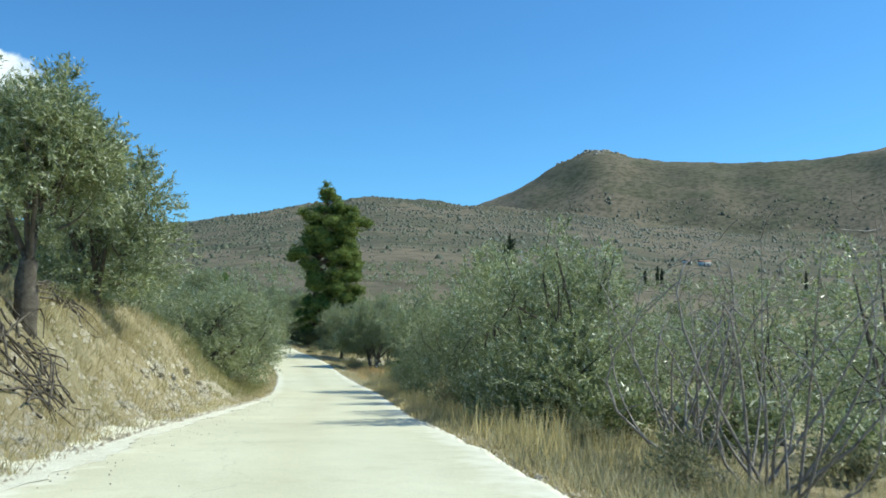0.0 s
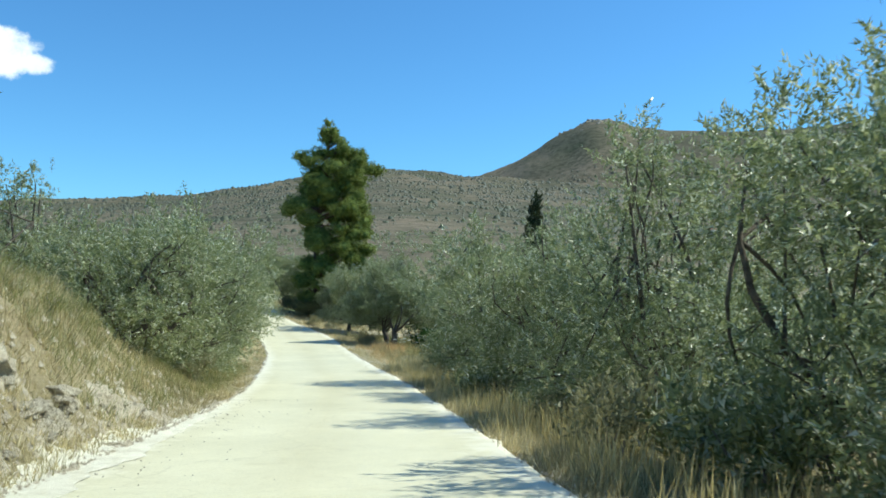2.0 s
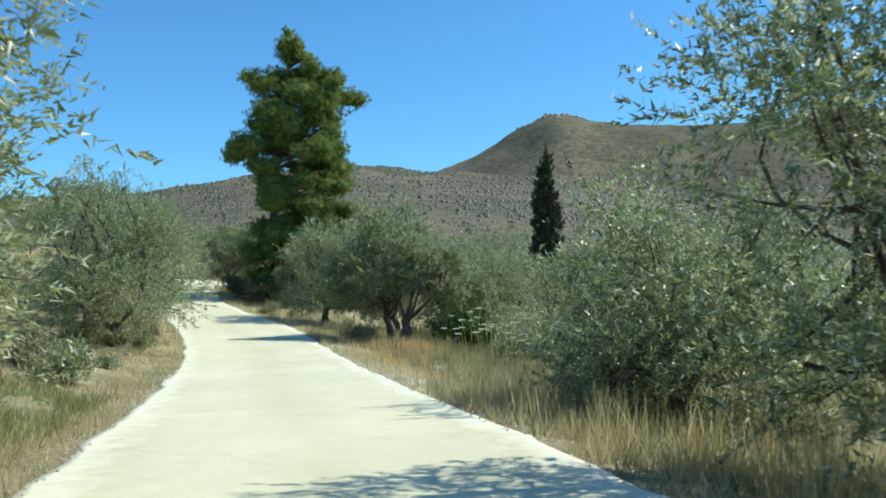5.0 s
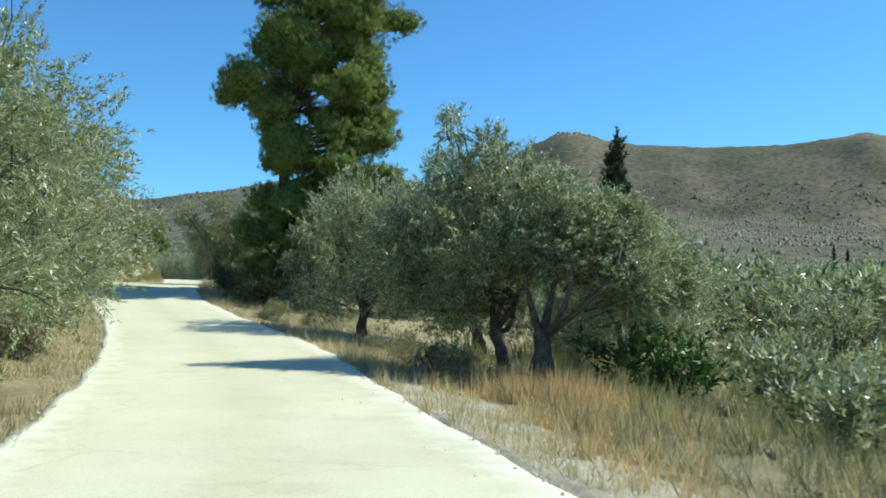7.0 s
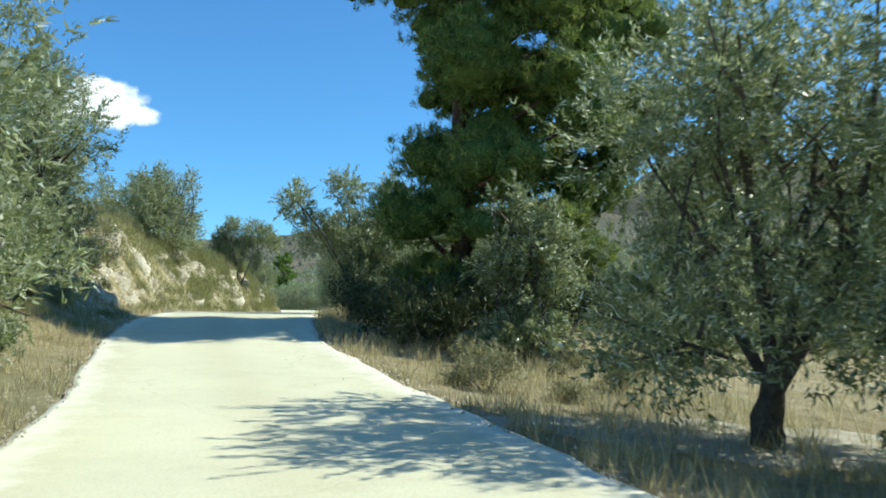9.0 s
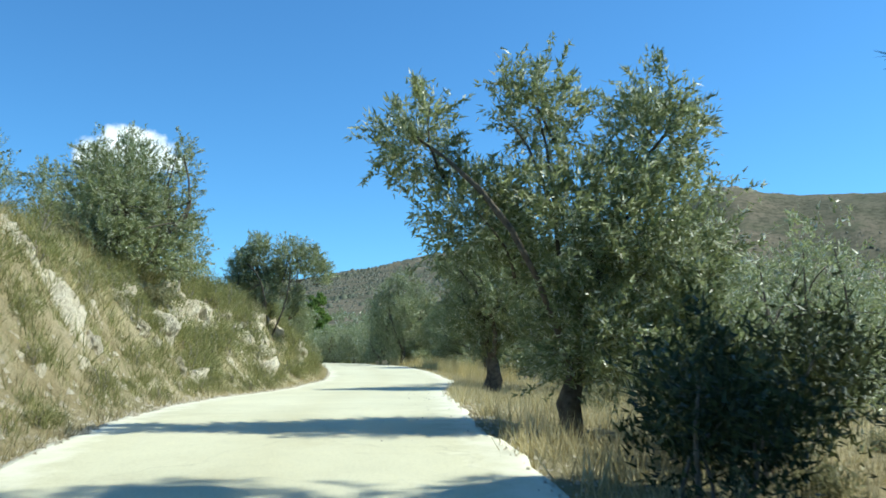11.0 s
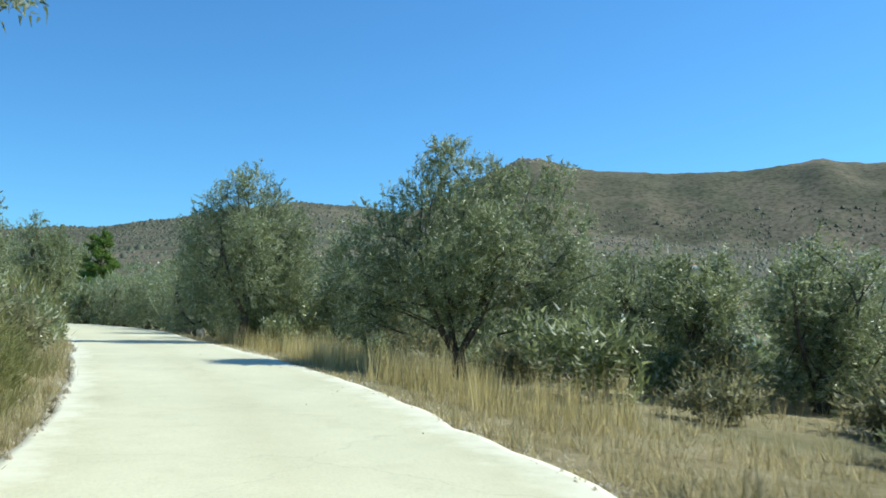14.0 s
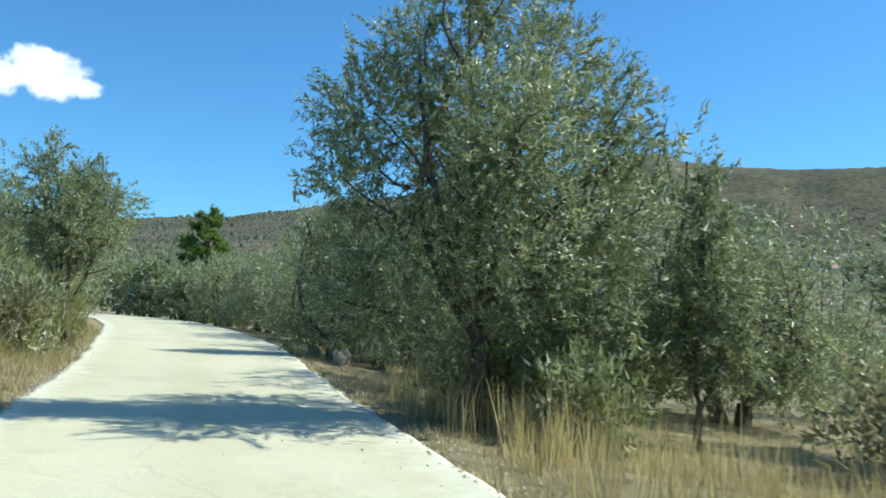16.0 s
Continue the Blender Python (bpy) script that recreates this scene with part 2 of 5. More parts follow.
def dust_material():
    m, t, b = material("pale_dust", 0.95, 0.1)
    mid, fine = noise_tex(t, 2.2, 7.0, 0.7), noise_tex(t, 26.0, 7.0, 0.75)
    c = ramp(t, mid, [(0.3, (0.34, 0.3, 0.21)), (0.65, (0.56, 0.52, 0.42))])
    colour(t, b, mix(t, 0.7, c, ramp(t, fine, [(0.35, (0.5, 0.48, 0.44)), (0.6, (1.15, 1.14, 1.1))]), "MULTIPLY"))
    bump(t, b, fine, 0.7, 0.03)
    return m


DUST = dust_material()


def chalk_material():
    m, t, b = material("white_gravel", 0.95, 0.1)
    mid, fine = noise_tex(t, 3.0, 7.0, 0.7), noise_tex(t, 34.0, 7.0, 0.8)
    c = ramp(t, mid, [(0.3, (0.7, 0.655, 0.5)), (0.65, (0.88, 0.845, 0.69))])
    colour(t, b, mix(t, 0.5, c, ramp(t, fine, [(0.33, (0.62, 0.59, 0.52)), (0.5, (1.08, 1.08, 1.05))]), "MULTIPLY"))
    bump(t, b, fine, 0.8, 0.03)
    return m


CHALK = chalk_material()


# ---- plan of the road and the land ----
LEFT = ((-60, -3.0), (8.8, -2.66), (14, -2.5), (22, -2.0), (30, -1.44), (36, -1.15), (41, -1.12), (50, -1.2), (55, -1.27), (60.5, -1.6), (63, -1.86), (67.5, -2.5), (71, -3.1), (74, -3.7),
        (76.2, -4.4), (80, -5.25), (82, -5.7), (87, -6.2), (92, -6.7), (97.7, -6.9), (103.6, -6.55), (109.3, -6.28), (112, -6.43), (116.5, -6.93), (120, -7.6), (123, -7.9), (128, -8.9),
        (134, -9.95), (138.4, -10.9), (144, -12.2), (155, -14.8), (166, -18.2), (185, -30), (240, -70))
RIGHT = ((-60, 2.2), (7.7, 2.36), (18.4, 2.51), (25.3, 2.9), (31, 3.25), (36, 3.4), (42, 3.5), (50, 3.2), (56, 2.95), (60, 2.6), (64, 2.4), (68.5, 1.82), (71.5, 1.05), (73, 0.6), (76.5, -0.45),
         (78.8, -1.27), (80.5, -1.56), (83, -1.85), (88, -2.2), (94, -2.35), (101, -2.25), (106.6, -1.75), (111, -2.05), (114.5, -2.5), (118.5, -3.4), (123.4, -4.2), (126.2, -4.6), (131.3, -5.45),
         (139, -6.45), (144, -7.15), (155, -9.7), (166, -13.0), (185, -23), (240, -60))
HEIGHT = ((-60, 1.2), (-5, 0.2), (0.0, 0.00), (6.8, -0.31), (13.6, -0.69), (20.2, -1.19), (26.7, -1.65), (29.8, -1.88), (36.5, -2.29), (42.4, -2.56), (48.0, -2.80), (55.9, -2.98), (64.0, -2.84), (71.7, -2.58), (75.4, -2.30), (82.7, -1.59), (88.5, -1.30), (93.6, -1.28), (101.4, -1.35), (110.1, -1.19), (119.2, -0.77), (130, -0.7), (145, -0.58), (170, -0.4), (240, -0.6))
# left bank: height above the road and the width over which it rises
BANK = ((-60, 2.2, 2.4), (24, 2.5, 2.4), (28, 2.55, 2.5), (31, 2.2, 2.8), (35, 1.2, 3.2), (42, 0.6, 3.5), (70, 0.6, 3.5), (78, 1.2, 3.2), (84, 2.7, 3.2), (92, 3.05, 2.8), (102, 2.75, 2.2), (106, 2.5, 2.0),
        (110, 2.5, 1.9), (114, 1.5, 2.2), (118, 1.1, 2.6), (240, 0.9, 3.0))
FRONT = ((-180, 2.0), (-60, 3.0), (-25, 4.4), (-14, 4.9), (-7.6, 5.6), (-3, 6.4), (0, 6.95), (4.4, 7.65), (7, 7.7), (9.6, 7.4), (13.5, 7.1), (20, 6.6), (30, 5.5), (45, 4.6), (70, 4.0), (180, 2.0))
REAR = ((-180, 2.0), (-40, 2.0), (0, 4.0), (8, 6.2), (11, 7.3), (13.7, 8.25), (15.5, 9.15), (17, 10.15), (18.4, 10.7), (19.2, 10.95), (20.8, 10.95), (21.5, 10.75), (22.3, 10.5), (24, 10.3), (28.5, 10.05), (33, 10.0),
        (35.5, 10.25), (37.6, 10.6), (39.2, 10.2), (42, 10.1), (55, 9.0), (80, 6.0), (180, 2.0))


def curve_of(rows, column=1):
    a = np.array(rows, float)
    return lambda v: np.interp(v, a[:, 0], a[:, column])


def soft_curve(rows, column=1, width=3.0):
    f = curve_of(rows, column)
    return lambda v: (f(v - width) + 2 * f(v - width / 3) + 2 * f(v + width / 3) + f(v + width)) / 6


left_edge, right_edge = soft_curve(LEFT, 1, 1.5), soft_curve(RIGHT, 1, 1.5)
road_z = soft_curve(HEIGHT, 1, 2.5)
bank_h, bank_w = soft_curve(BANK, 1, 2.0), soft_curve(BANK, 2, 2.0)
front_el, rear_el = soft_curve(FRONT, 1, 1.0), soft_curve(REAR, 1, 0.5)


def smooth(v):
    v = np.clip(v, 0, 1)
    return v * v * (3 - 2 * v)


def wobble(x, y, size, seed):
    """Cheap smooth unevenness between -1 and 1 (sums of sines)."""
    r = np.random.RandomState(seed)
    out = 0
    for _ in range(7):
        a, p = r.uniform(0, math.tau), r.uniform(0, math.tau)
        k = r.uniform(0.6, 1.8) * math.tau / size
        out = out + np.sin(k * (x * math.cos(a) + y * math.sin(a)) + p + 0.7 * np.sin(k * 0.6 * (y * math.cos(a) - x * math.sin(a)) + 2 * p))
    return out / 7


def ground_z(x, y):
    x, y = np.asarray(x, float), np.asarray(y, float)
    zr, l, r = road_z(y), left_edge(y), right_edge(y)
    dl, dr = np.maximum(l - x, 0), np.maximum(x - r, 0)
    h, w = bank_h(y), bank_w(y)
    s = np.clip((dl - 0.25) / w, 0, 1)
    bank = h * (0.75 * smooth(s) + 0.25 * s) + 0.06 * np.maximum(dl - w, 0) * np.exp(-dl / 60)
    rough = smooth(dl / 1.5) * (0.2 * wobble(x, y, 2.3, 3) + 0.13 * wobble(x, y, 0.9, 4)) * np.clip(h / 2.2, 0.4, 1.3)
    fall = -0.12 * smooth(dr / 1.2) - 0.07 * np.clip(dr - 1, 0, 45) + smooth(dr / 2) * 0.06 * wobble(x, y, 2.0, 5)
    near = zr + np.where(x < l, bank + rough, np.where(x > r, fall, -0.06))
    # the hills, by bearing and distance
    d = np.hypot(x, y)
    az = np.degrees(np.arctan2(x, y))
    front = 3200 * np.tan(np.radians(front_el(az)))
    rear = 4000 * np.tan(np.radians(rear_el(az) - 0.35))
    f = np.where(d < 3200, np.clip((d - 150) / 3050, 0, 1) ** 1.25, 1 - 0.6 * smooth((d - 3200) / 900))
    g = np.where(d < 4000, smooth((d - 2150) / 1850) ** 1.1, 1 - smooth((d - 4000) / 1500))
    relief = smooth((d - 300) / 500) * (5 * wobble(x, y, 330, 6) + 3 * wobble(x, y, 110, 7)) * (1 - 0.93 * np.exp(-((d - 3200) / 190) ** 2)) \
        + smooth((d - 2250) / 700) * 20 * wobble(x, y, 420, 8) * (1 - 0.9 * np.exp(-((d - 4000) / 250) ** 2))
    crag = (12 + 9 * np.exp(-((az - 19.5) / 2.5) ** 2)) * np.abs(wobble(x, y, 75, 9)) * np.exp(-((d - 4000) / 380) ** 2) + 3 * np.abs(wobble(x, y, 80, 10)) * np.exp(-((d - 3200) / 300) ** 2)
    far = np.maximum(front * f, rear * g) + relief + crag
    t = smooth((d - 150) / 170)
    return near * (1 - t) + (far - 2.0 * (1 - t)) * t


def gz(x, y):
    return float(ground_z(x, y))


def mesh_from(name, verts, faces, mat, shade=False):
    me = bpy.data.meshes.new(name)
    verts = np.asarray(verts, np.float32)
    faces = np.asarray(faces, np.int32)
    k = faces.shape[1]
    me.vertices.add(len(verts))
    me.vertices.foreach_set("co", verts.ravel())
    me.loops.add(faces.size)
    me.loops.foreach_set("vertex_index", faces.ravel())
    me.polygons.add(len(faces))
    me.polygons.foreach_set("loop_start", np.arange(0, faces.size, k, dtype=np.int32))
    if shade:
        me.polygons.foreach_set("use_smooth", np.ones(len(faces), bool))
    me.update(calc_edges=True)
    me.validate()
    me.materials.append(mat)
    return me


def part(name, me, parent, label=""):
    ob = new(name, me)
    ob.parent = parent
    return tagged(ob, label)


def grid_mesh(name, xs, ys, zfun, mat):
    X, Y = np.meshgrid(xs, ys)
    v = np.stack([X, Y, zfun(X, Y)], -1).reshape(-1, 3)
    nx, ny = len(xs), len(ys)
    i = np.arange(nx * ny).reshape(ny, nx)
    f = np.stack([i[:-1, :-1], i[:-1, 1:], i[1:, 1:], i[1:, :-1]], -1).reshape(-1, 4)
    return mesh_from(name, v, f, mat, True)


def spread(lo, hi, fine, out_lo, out_hi, steps):
    """Grid lines: even from lo to hi, then widening outwards."""
    mid = list(np.arange(lo, hi, fine))
    a, s = [], fine
    v = lo
    while v > out_lo:
        s = min(s * 1.13, steps)
        v -= s
        a.append(v)
    b, s = [], fine
    v = mid[-1]
    while v < out_hi:
        s = min(s * 1.13, steps)
        v += s
        b.append(v)
    return np.array(a[::-1] + mid + b)


xs = spread(-16, 10, 0.3, -1900, 3300, 30)
ys = spread(-6, 150, 0.4, -1000, 4350, 30)
tagged(new("ground", grid_mesh("ground", xs, ys, ground_z, GROUND)), "dry grassy hillside, verges and distant scrub-covered mountains", "ground", kind="structure")


def road_mesh():
    ys = np.arange(-25, 200, 0.5)
    u = np.array([-0.02, 0.0, 0.02, 0.06, 0.1, 0.2, 0.35, 0.5, 0.65, 0.8, 0.9, 0.94, 0.98, 1.0, 1.02])
    l, r = left_edge(ys) + 0.09 * wobble(ys, ys * 0, 1.7, 11) + 0.05 * wobble(ys, ys * 0, 0.7, 12), right_edge(ys) + 0.1 * wobble(ys, ys * 0 + 9, 1.9, 13) + 0.05 * wobble(ys, ys * 0, 0.8, 14)
    X = l[:, None] + (r - l)[:, None] * u[None]
    Y = np.repeat(ys[:, None], len(u), 1)
    Z = np.repeat(road_z(ys)[:, None], len(u), 1) + 0.02 + 0.012 * wobble(X, Y, 3.0, 15)
    Z[:, 0] -= 0.25
    Z[:, -1] -= 0.25
    n = len(u)
    i = np.arange(len(ys) * n).reshape(len(ys), n)
    f = np.stack([i[:-1, :-1], i[:-1, 1:], i[1:, 1:], i[1:, :-1]], -1).reshape(-1, 4)
    me = mesh_from("road", np.stack([X, Y, Z], -1).reshape(-1, 3), f, ROAD, True)
    wear = np.tile(np.interp(u, (0, 0.02, 0.1, 0.2, 0.8, 0.9, 0.98, 1), (1, 0.9, 0.45, 0, 0, 0.45, 0.9, 1)), len(ys))
    me.attributes.new("edge_wear", "FLOAT", "POINT").data.foreach_set("value", wear.astype(np.float32))
    track = np.tile(np.interp(u, (0, 0.1, 0.2, 0.35, 0.5, 0.65, 0.8, 0.9, 1), (0.6, 0.5, 0.9, 0.9, 0.1, 0.9, 0.9, 0.5, 0.6)), len(ys))
    me.attributes.new("wheel_track", "FLOAT", "POINT").data.foreach_set("value", track.astype(np.float32))
    return me


tagged(new("road", road_mesh()), "narrow pale sunlit concrete country lane with crumbling edges", "road", kind="structure")


# ---- plants ----
def unit(v):
    return v / np.maximum(np.linalg.norm(v, axis=-1, keepdims=True), 1e-9)


def blades(base, way, length, width, rng):
    """Narrow pointed leaves: base points, directions, lengths and half widths."""
    n = len(base)
    side = unit(np.cross(way, unit(rng.normal(size=(n, 3)))))
    l, w = length[:, None], width[:, None]
    v = np.stack([base + side * w, base + way * l, base - side * w], 1).reshape(-1, 3)
    f = np.arange(3 * n).reshape(n, 3)
    return v, f


def sprays(rng, lobes, count, per, length, width, twig=0.35, up=0.35, shell=0.2, inner=0.2):
    """Leaves on twigs that fill the outer part of the lobes (x, y, z, rx, ry, rz)."""
    lobes = np.array(lobes, float)
    area = (lobes[:, 3] * lobes[:, 4] * lobes[:, 5]) ** (2 / 3)
    k = rng.choice(len(lobes), count, p=area / area.sum())
    d = unit(rng.normal(size=(count, 3)))
    rad = 1 - np.abs(rng.normal(size=count)) * shell
    rad = np.where(rng.rand(count) < inner, rng.uniform(0.2, 0.8, count), rad)
    rad = np.clip(rad, 0.1, 1.0) * (1 + 0.16 * np.sin(d[:, 0] * 5 + k) * np.sin(d[:, 1] * 6 + 2 * k) + 0.12 * np.sin(d[:, 2] * 8 + k * 3))
    c = lobes[k, :3] + d * lobes[k, 3:] * rad[:, None]
    axis = unit(d * 0.7 + np.array([0, 0, up]) + rng.normal(size=(count, 3)) * 0.4)
    pos = np.repeat(c, per, 0) + np.repeat(axis, per, 0) * rng.uniform(-0.5, 0.5, (count * per, 1)) * twig + rng.normal(size=(count * per, 3)) * 0.035
    way = unit(np.repeat(axis, per, 0) * 0.8 + rng.normal(size=(count * per, 3)) * 0.55)
    n = count * per
    return blades(pos, way, length * rng.uniform(0.7, 1.25, n), width * rng.uniform(0.7, 1.2, n), rng)


def shoots(rng, lobes, count, per, length, width, reach=0.6, inner=0.16):
    """Leaves in pairs along slender shoots that grow out of the lobes, upwards and outwards."""
    lobes = np.array(lobes, float)
    size = (lobes[:, 3] * lobes[:, 4] * lobes[:, 5]) ** (1 / 3)
    k = rng.choice(len(lobes), count, p=size ** 2 / (size ** 2).sum())
    d = unit(rng.normal(size=(count, 3)))
    rad = np.where(rng.rand(count) < inner, rng.uniform(0.05, 0.45, count), rng.uniform(0.5, 0.84, count))
    start = lobes[k, :3] + d * lobes[k, 3:] * rad[:, None]
    axis = unit(d * 0.75 + np.array([0, 0, 0.42]) + rng.normal(size=(count, 3)) * 0.33)
    ls = reach * rng.uniform(0.5, 1.3, count) * np.clip(size[k] / 0.85, 0.5, 1.15)
    n = count * per
    s = rng.uniform(0.03, 1, n)
    A, L = np.repeat(axis, per, 0), np.repeat(ls, per)
    droop = np.repeat(rng.uniform(0.0, 0.3, count), per)
    pos = np.repeat(start, per, 0) + A * (L * s)[:, None] + rng.normal(size=(n, 3)) * 0.012
    pos[:, 2] -= droop * L * s * s
    way = unit(A * 0.62 + rng.normal(size=(n, 3)) * 0.5)
    return blades(pos, way, length * rng.uniform(0.7, 1.25, n), width * rng.uniform(0.75, 1.2, n), rng)


def tube(points, radii, sides=7, rng=None):
    p = np.array(points, float)
    n = len(p)
    v, f = [], []
    t = unit(np.gradient(p, axis=0))
    ref = np.array([0.31, 0.95, 0.1])
    a = unit(np.cross(t, ref))
    b = np.cross(t, a)
    ang = np.arange(sides) / sides * math.tau
    for i in range(n):
        r = radii[i] * (1 + (0.18 * rng.normal(size=sides) if rng is not None else 0))
        v.append(p[i] + (np.cos(ang) * r)[:, None] * a[i] + (np.sin(ang) * r)[:, None] * b[i])
    for i in range(n - 1):
        for j in range(sides):
            f.append((i * sides + j, i * sides + (j + 1) % sides, (i + 1) * sides + (j + 1) % sides, (i + 1) * sides + j))
    return np.concatenate(v), np.array(f)


def join(pieces):
    v, f, o = [], [], 0
    for a, b in pieces:
        v.append(a)
        f.append(b + o)
        o += len(a)
    return np.concatenate(v), np.concatenate(f)


def bent(a, b, rng, n=6, sag=0.12):
    a, b = np.array(a, float), np.array(b, float)
    s = np.linspace(0, 1, n)[:, None]
    off = rng.normal(size=3) * sag * np.linalg.norm(b - a)
    return a + (b - a) * s + off * np.sin(s * math.pi)


def trunk_mesh(rng, lobes, thick, fork, mat, lean=(0, 0), shoots=3):
    pieces = []
    top = np.array([lean[0], lean[1], fork])
    pieces.append(tube(bent((0, 0, -0.35), top, rng, 7, 0.08), np.linspace(thick * 1.35, thick * 0.8, 7), 9, rng))
    limbs = []
    for l in sorted(lobes, key=lambda l: l[0] * l[0] + l[1] * l[1] - 0.9 * l[2] * l[2]):
        c = np.array(l[:3])
        if len(limbs) < 4:
            path = bent(top - (0, 0, 0.1), c, rng, 7, 0.12)
            limbs.append(path)
            pieces.append(tube(path, np.linspace(thick * 0.4, 0.014, 7), 6 if shoots else 4, rng))
        else:
            near = min(limbs, key=lambda p: np.linalg.norm(p[-1] - c))
            pieces.append(tube(bent(near[rng.randint(2, 5)], c, rng, 6, 0.1), np.linspace(thick * 0.16, 0.01, 6), 5 if shoots else 4, rng))
        for _ in range(shoots):
            tip = c + unit(rng.normal(size=3)) * np.array(l[3:]) * 0.85
            s = rng.uniform(0.35, 0.9)
            pieces.append(tube(bent(top + (c - top) * s, tip, rng, 5, 0.1), np.linspace(0.024, 0.006, 5), 4))
    v, f = join(pieces)
    return mesh_from("trunk", v, f, mat, True)


def crown_lobes(rng, w, h, low, tall=0, count=9):
    """A loose, lumpy olive crown: w half width, from low to h above the ground."""
    lobes = []
    mid = (h + low) / 2
    for i in range(count):
        a = i * 2.4 + rng.uniform(-0.4, 0.4)
        r = w * rng.uniform(0.3, 0.68)
        z = low + (h - low) * rng.uniform(0.22, 0.7)
        s = w * rng.uniform(0.3, 0.5)
        lobes.append((r * math.cos(a), r * math.sin(a), z, s, s, s * rng.uniform(0.75, 1.15)))
    if low < 0.55:
        for i in range(7):
            a, s = i * 0.9 + rng.uniform(-0.3, 0.3), w * rng.uniform(0.26, 0.38)
            r = w * rng.uniform(0.5, 0.72)
            lobes.append((r * math.cos(a), r * math.sin(a), low + s * rng.uniform(0.7, 1.2), s, s, s * 0.9))
    lobes.append((0, 0, mid, w * 0.52, w * 0.52, (h - low) * 0.34))
    for i in range(6 + tall):
        a = i * 1.9 + rng.uniform(-0.5, 0.5)
        s = w * rng.uniform(0.12, 0.24)
        r = w * rng.uniform(0.1, 0.72)
        lobes.append((r * math.cos(a), r * math.sin(a), (h - s * 1.2) * (1 - 0.32 * (r / w) ** 2) * rng.uniform(0.86, 1.0), s, s, s * rng.uniform(1.3, 1.9)))
    return lobes


def olive(x, y, w, h, low=0.7, seed=1, twigs=1500, label="silver-green olive tree with a dense rounded crown", lean=(0, 0), leaf=0.09, lobes=None, z=None, mat=None, per=24, thick=None):
    rng = np.random.RandomState(seed)
    lobes = lobes or crown_lobes(rng, w, h, low)
    tree = tagged(new("olive_tree"), label, "olive tree", "olive trees beside the road")
    tree.location = (x, y, gz(x, y) if z is None else z)
    part("trunk", trunk_mesh(rng, lobes, thick or 0.09 + 0.03 * w, min(low * 0.6 + 0.35, h * 0.3), BARK, lean, 2 if per > 15 else 0), tree, "gnarled grey-brown trunk and limbs")
    if per > 15:
        a, b = shoots(rng, lobes, twigs * per // 80, 40, leaf, leaf * 0.16), sprays(rng, lobes, twigs * 7 // 10, per, leaf, leaf * 0.155)
        v, f = join([a, b])
    else:
        v, f = sprays(rng, lobes, twigs, per, leaf, leaf * 0.155)
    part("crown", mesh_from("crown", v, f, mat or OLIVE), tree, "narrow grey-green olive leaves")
    return tree


# ---- olives to the right of the lane ----
SEEN = "silver-green olive tree on the verge, branches low to the grass"
RIGHT_FIRST = [
    (5.3, 17.0, 2.4, 4.4, 0.2), (6.4, 21.5, 2.6, 4.9, 0.2), (6.5, 27.5, 2.9, 5.6, 0.2), (6.4, 33.5, 2.6, 4.7, 0.2), (6.2, 38.6, 2.7, 5.4, 0.2),
    (6.9, 45.0, 2.7, 4.0, 0.1), (6.4, 70.2, 1.8, 6.0, 0.4), (9.6, 68.0, 2.6, 4.6, 0.2), (5.9, 80.5, 1.8, 4.7, 0.2), (3.6, 72.0, 2.3, 4.9, 0.5),
    (2.3, 78.8, 1.0, 3.3, 0.15),
]
RIGHT_LAST = [
    (2.5, 105.4, 2.7, 5.6, 0.2), (6.5, 106.8, 2.7, 5.6, 0.1), (10.6, 108.0, 2.7, 6.0, 0.1), (4.7, 116.8, 1.3, 3.3, 0.15), (7.2, 116.5, 1.4, 3.9, 0.15), (8.7, 118.4, 1.5, 3.8, 0.15), (9.9, 115.2, 1.5, 3.7, 0.15), (1.2, 134, 2.2, 3.9, 0.3), (-5.6, 140.3, 1.5, 4.2, 0.2),
    (3.2, 129.5, 1.7, 4.2, 0.3), (5.6, 125.5, 2.0, 3.0, 0.2), (5.2, 120.5, 1.8, 3.6, 0.2),
]
for i, (x, y, w, h, low) in enumerate(RIGHT_FIRST + RIGHT_LAST):
    olive(x, y, w, h, low, 100 + i, (2000 if y < 110 else 1500) if w > 1.5 else 1000, SEEN)

# two old olives side by side where the verge widens
olive(5.05, 63.5, 2.6, 4.9, 1.0, 106, 3300, "old silver-green olive on a low forked trunk beside the verge", leaf=0.08, thick=0.15,
      lobes=[(0.0, 0.0, 3.4, 0.9, 0.9, 0.8), (-1.2, 0.0, 3.0, 0.75, 0.75, 0.7), (0.7, 0.0, 3.8, 0.5, 0.5, 0.6), (-0.8, 0.1, 3.85, 0.5, 0.5, 0.5), (-1.9, 0.0, 2.2, 0.7, 0.7, 0.65), (-2.0, -0.2, 2.75, 0.4, 0.4, 0.4), (-0.9, 0.0, 4.75, 0.26, 0.26, 0.4), (-0.9, -0.3, 1.5, 0.6, 0.6, 0.45), (0.4, 0.6, 1.5, 0.5, 0.5, 0.4), (-0.2, 1.0, 1.4, 0.6, 0.6, 0.4),
             (-0.1, 0.0, 4.35, 0.4, 0.4, 0.5), (1.0, 0.0, 3.0, 0.8, 0.8, 0.75), (0.6, -0.6, 2.3, 0.8, 0.8, 0.7), (-0.6, -0.7, 2.3, 0.8, 0.8, 0.7), (-0.6, 0.8, 2.4, 0.8, 0.8, 0.7), (0.9, 0.9, 2.4, 0.8, 0.8, 0.7), (-1.6, 0.3, 1.6, 0.55, 0.55, 0.45)])
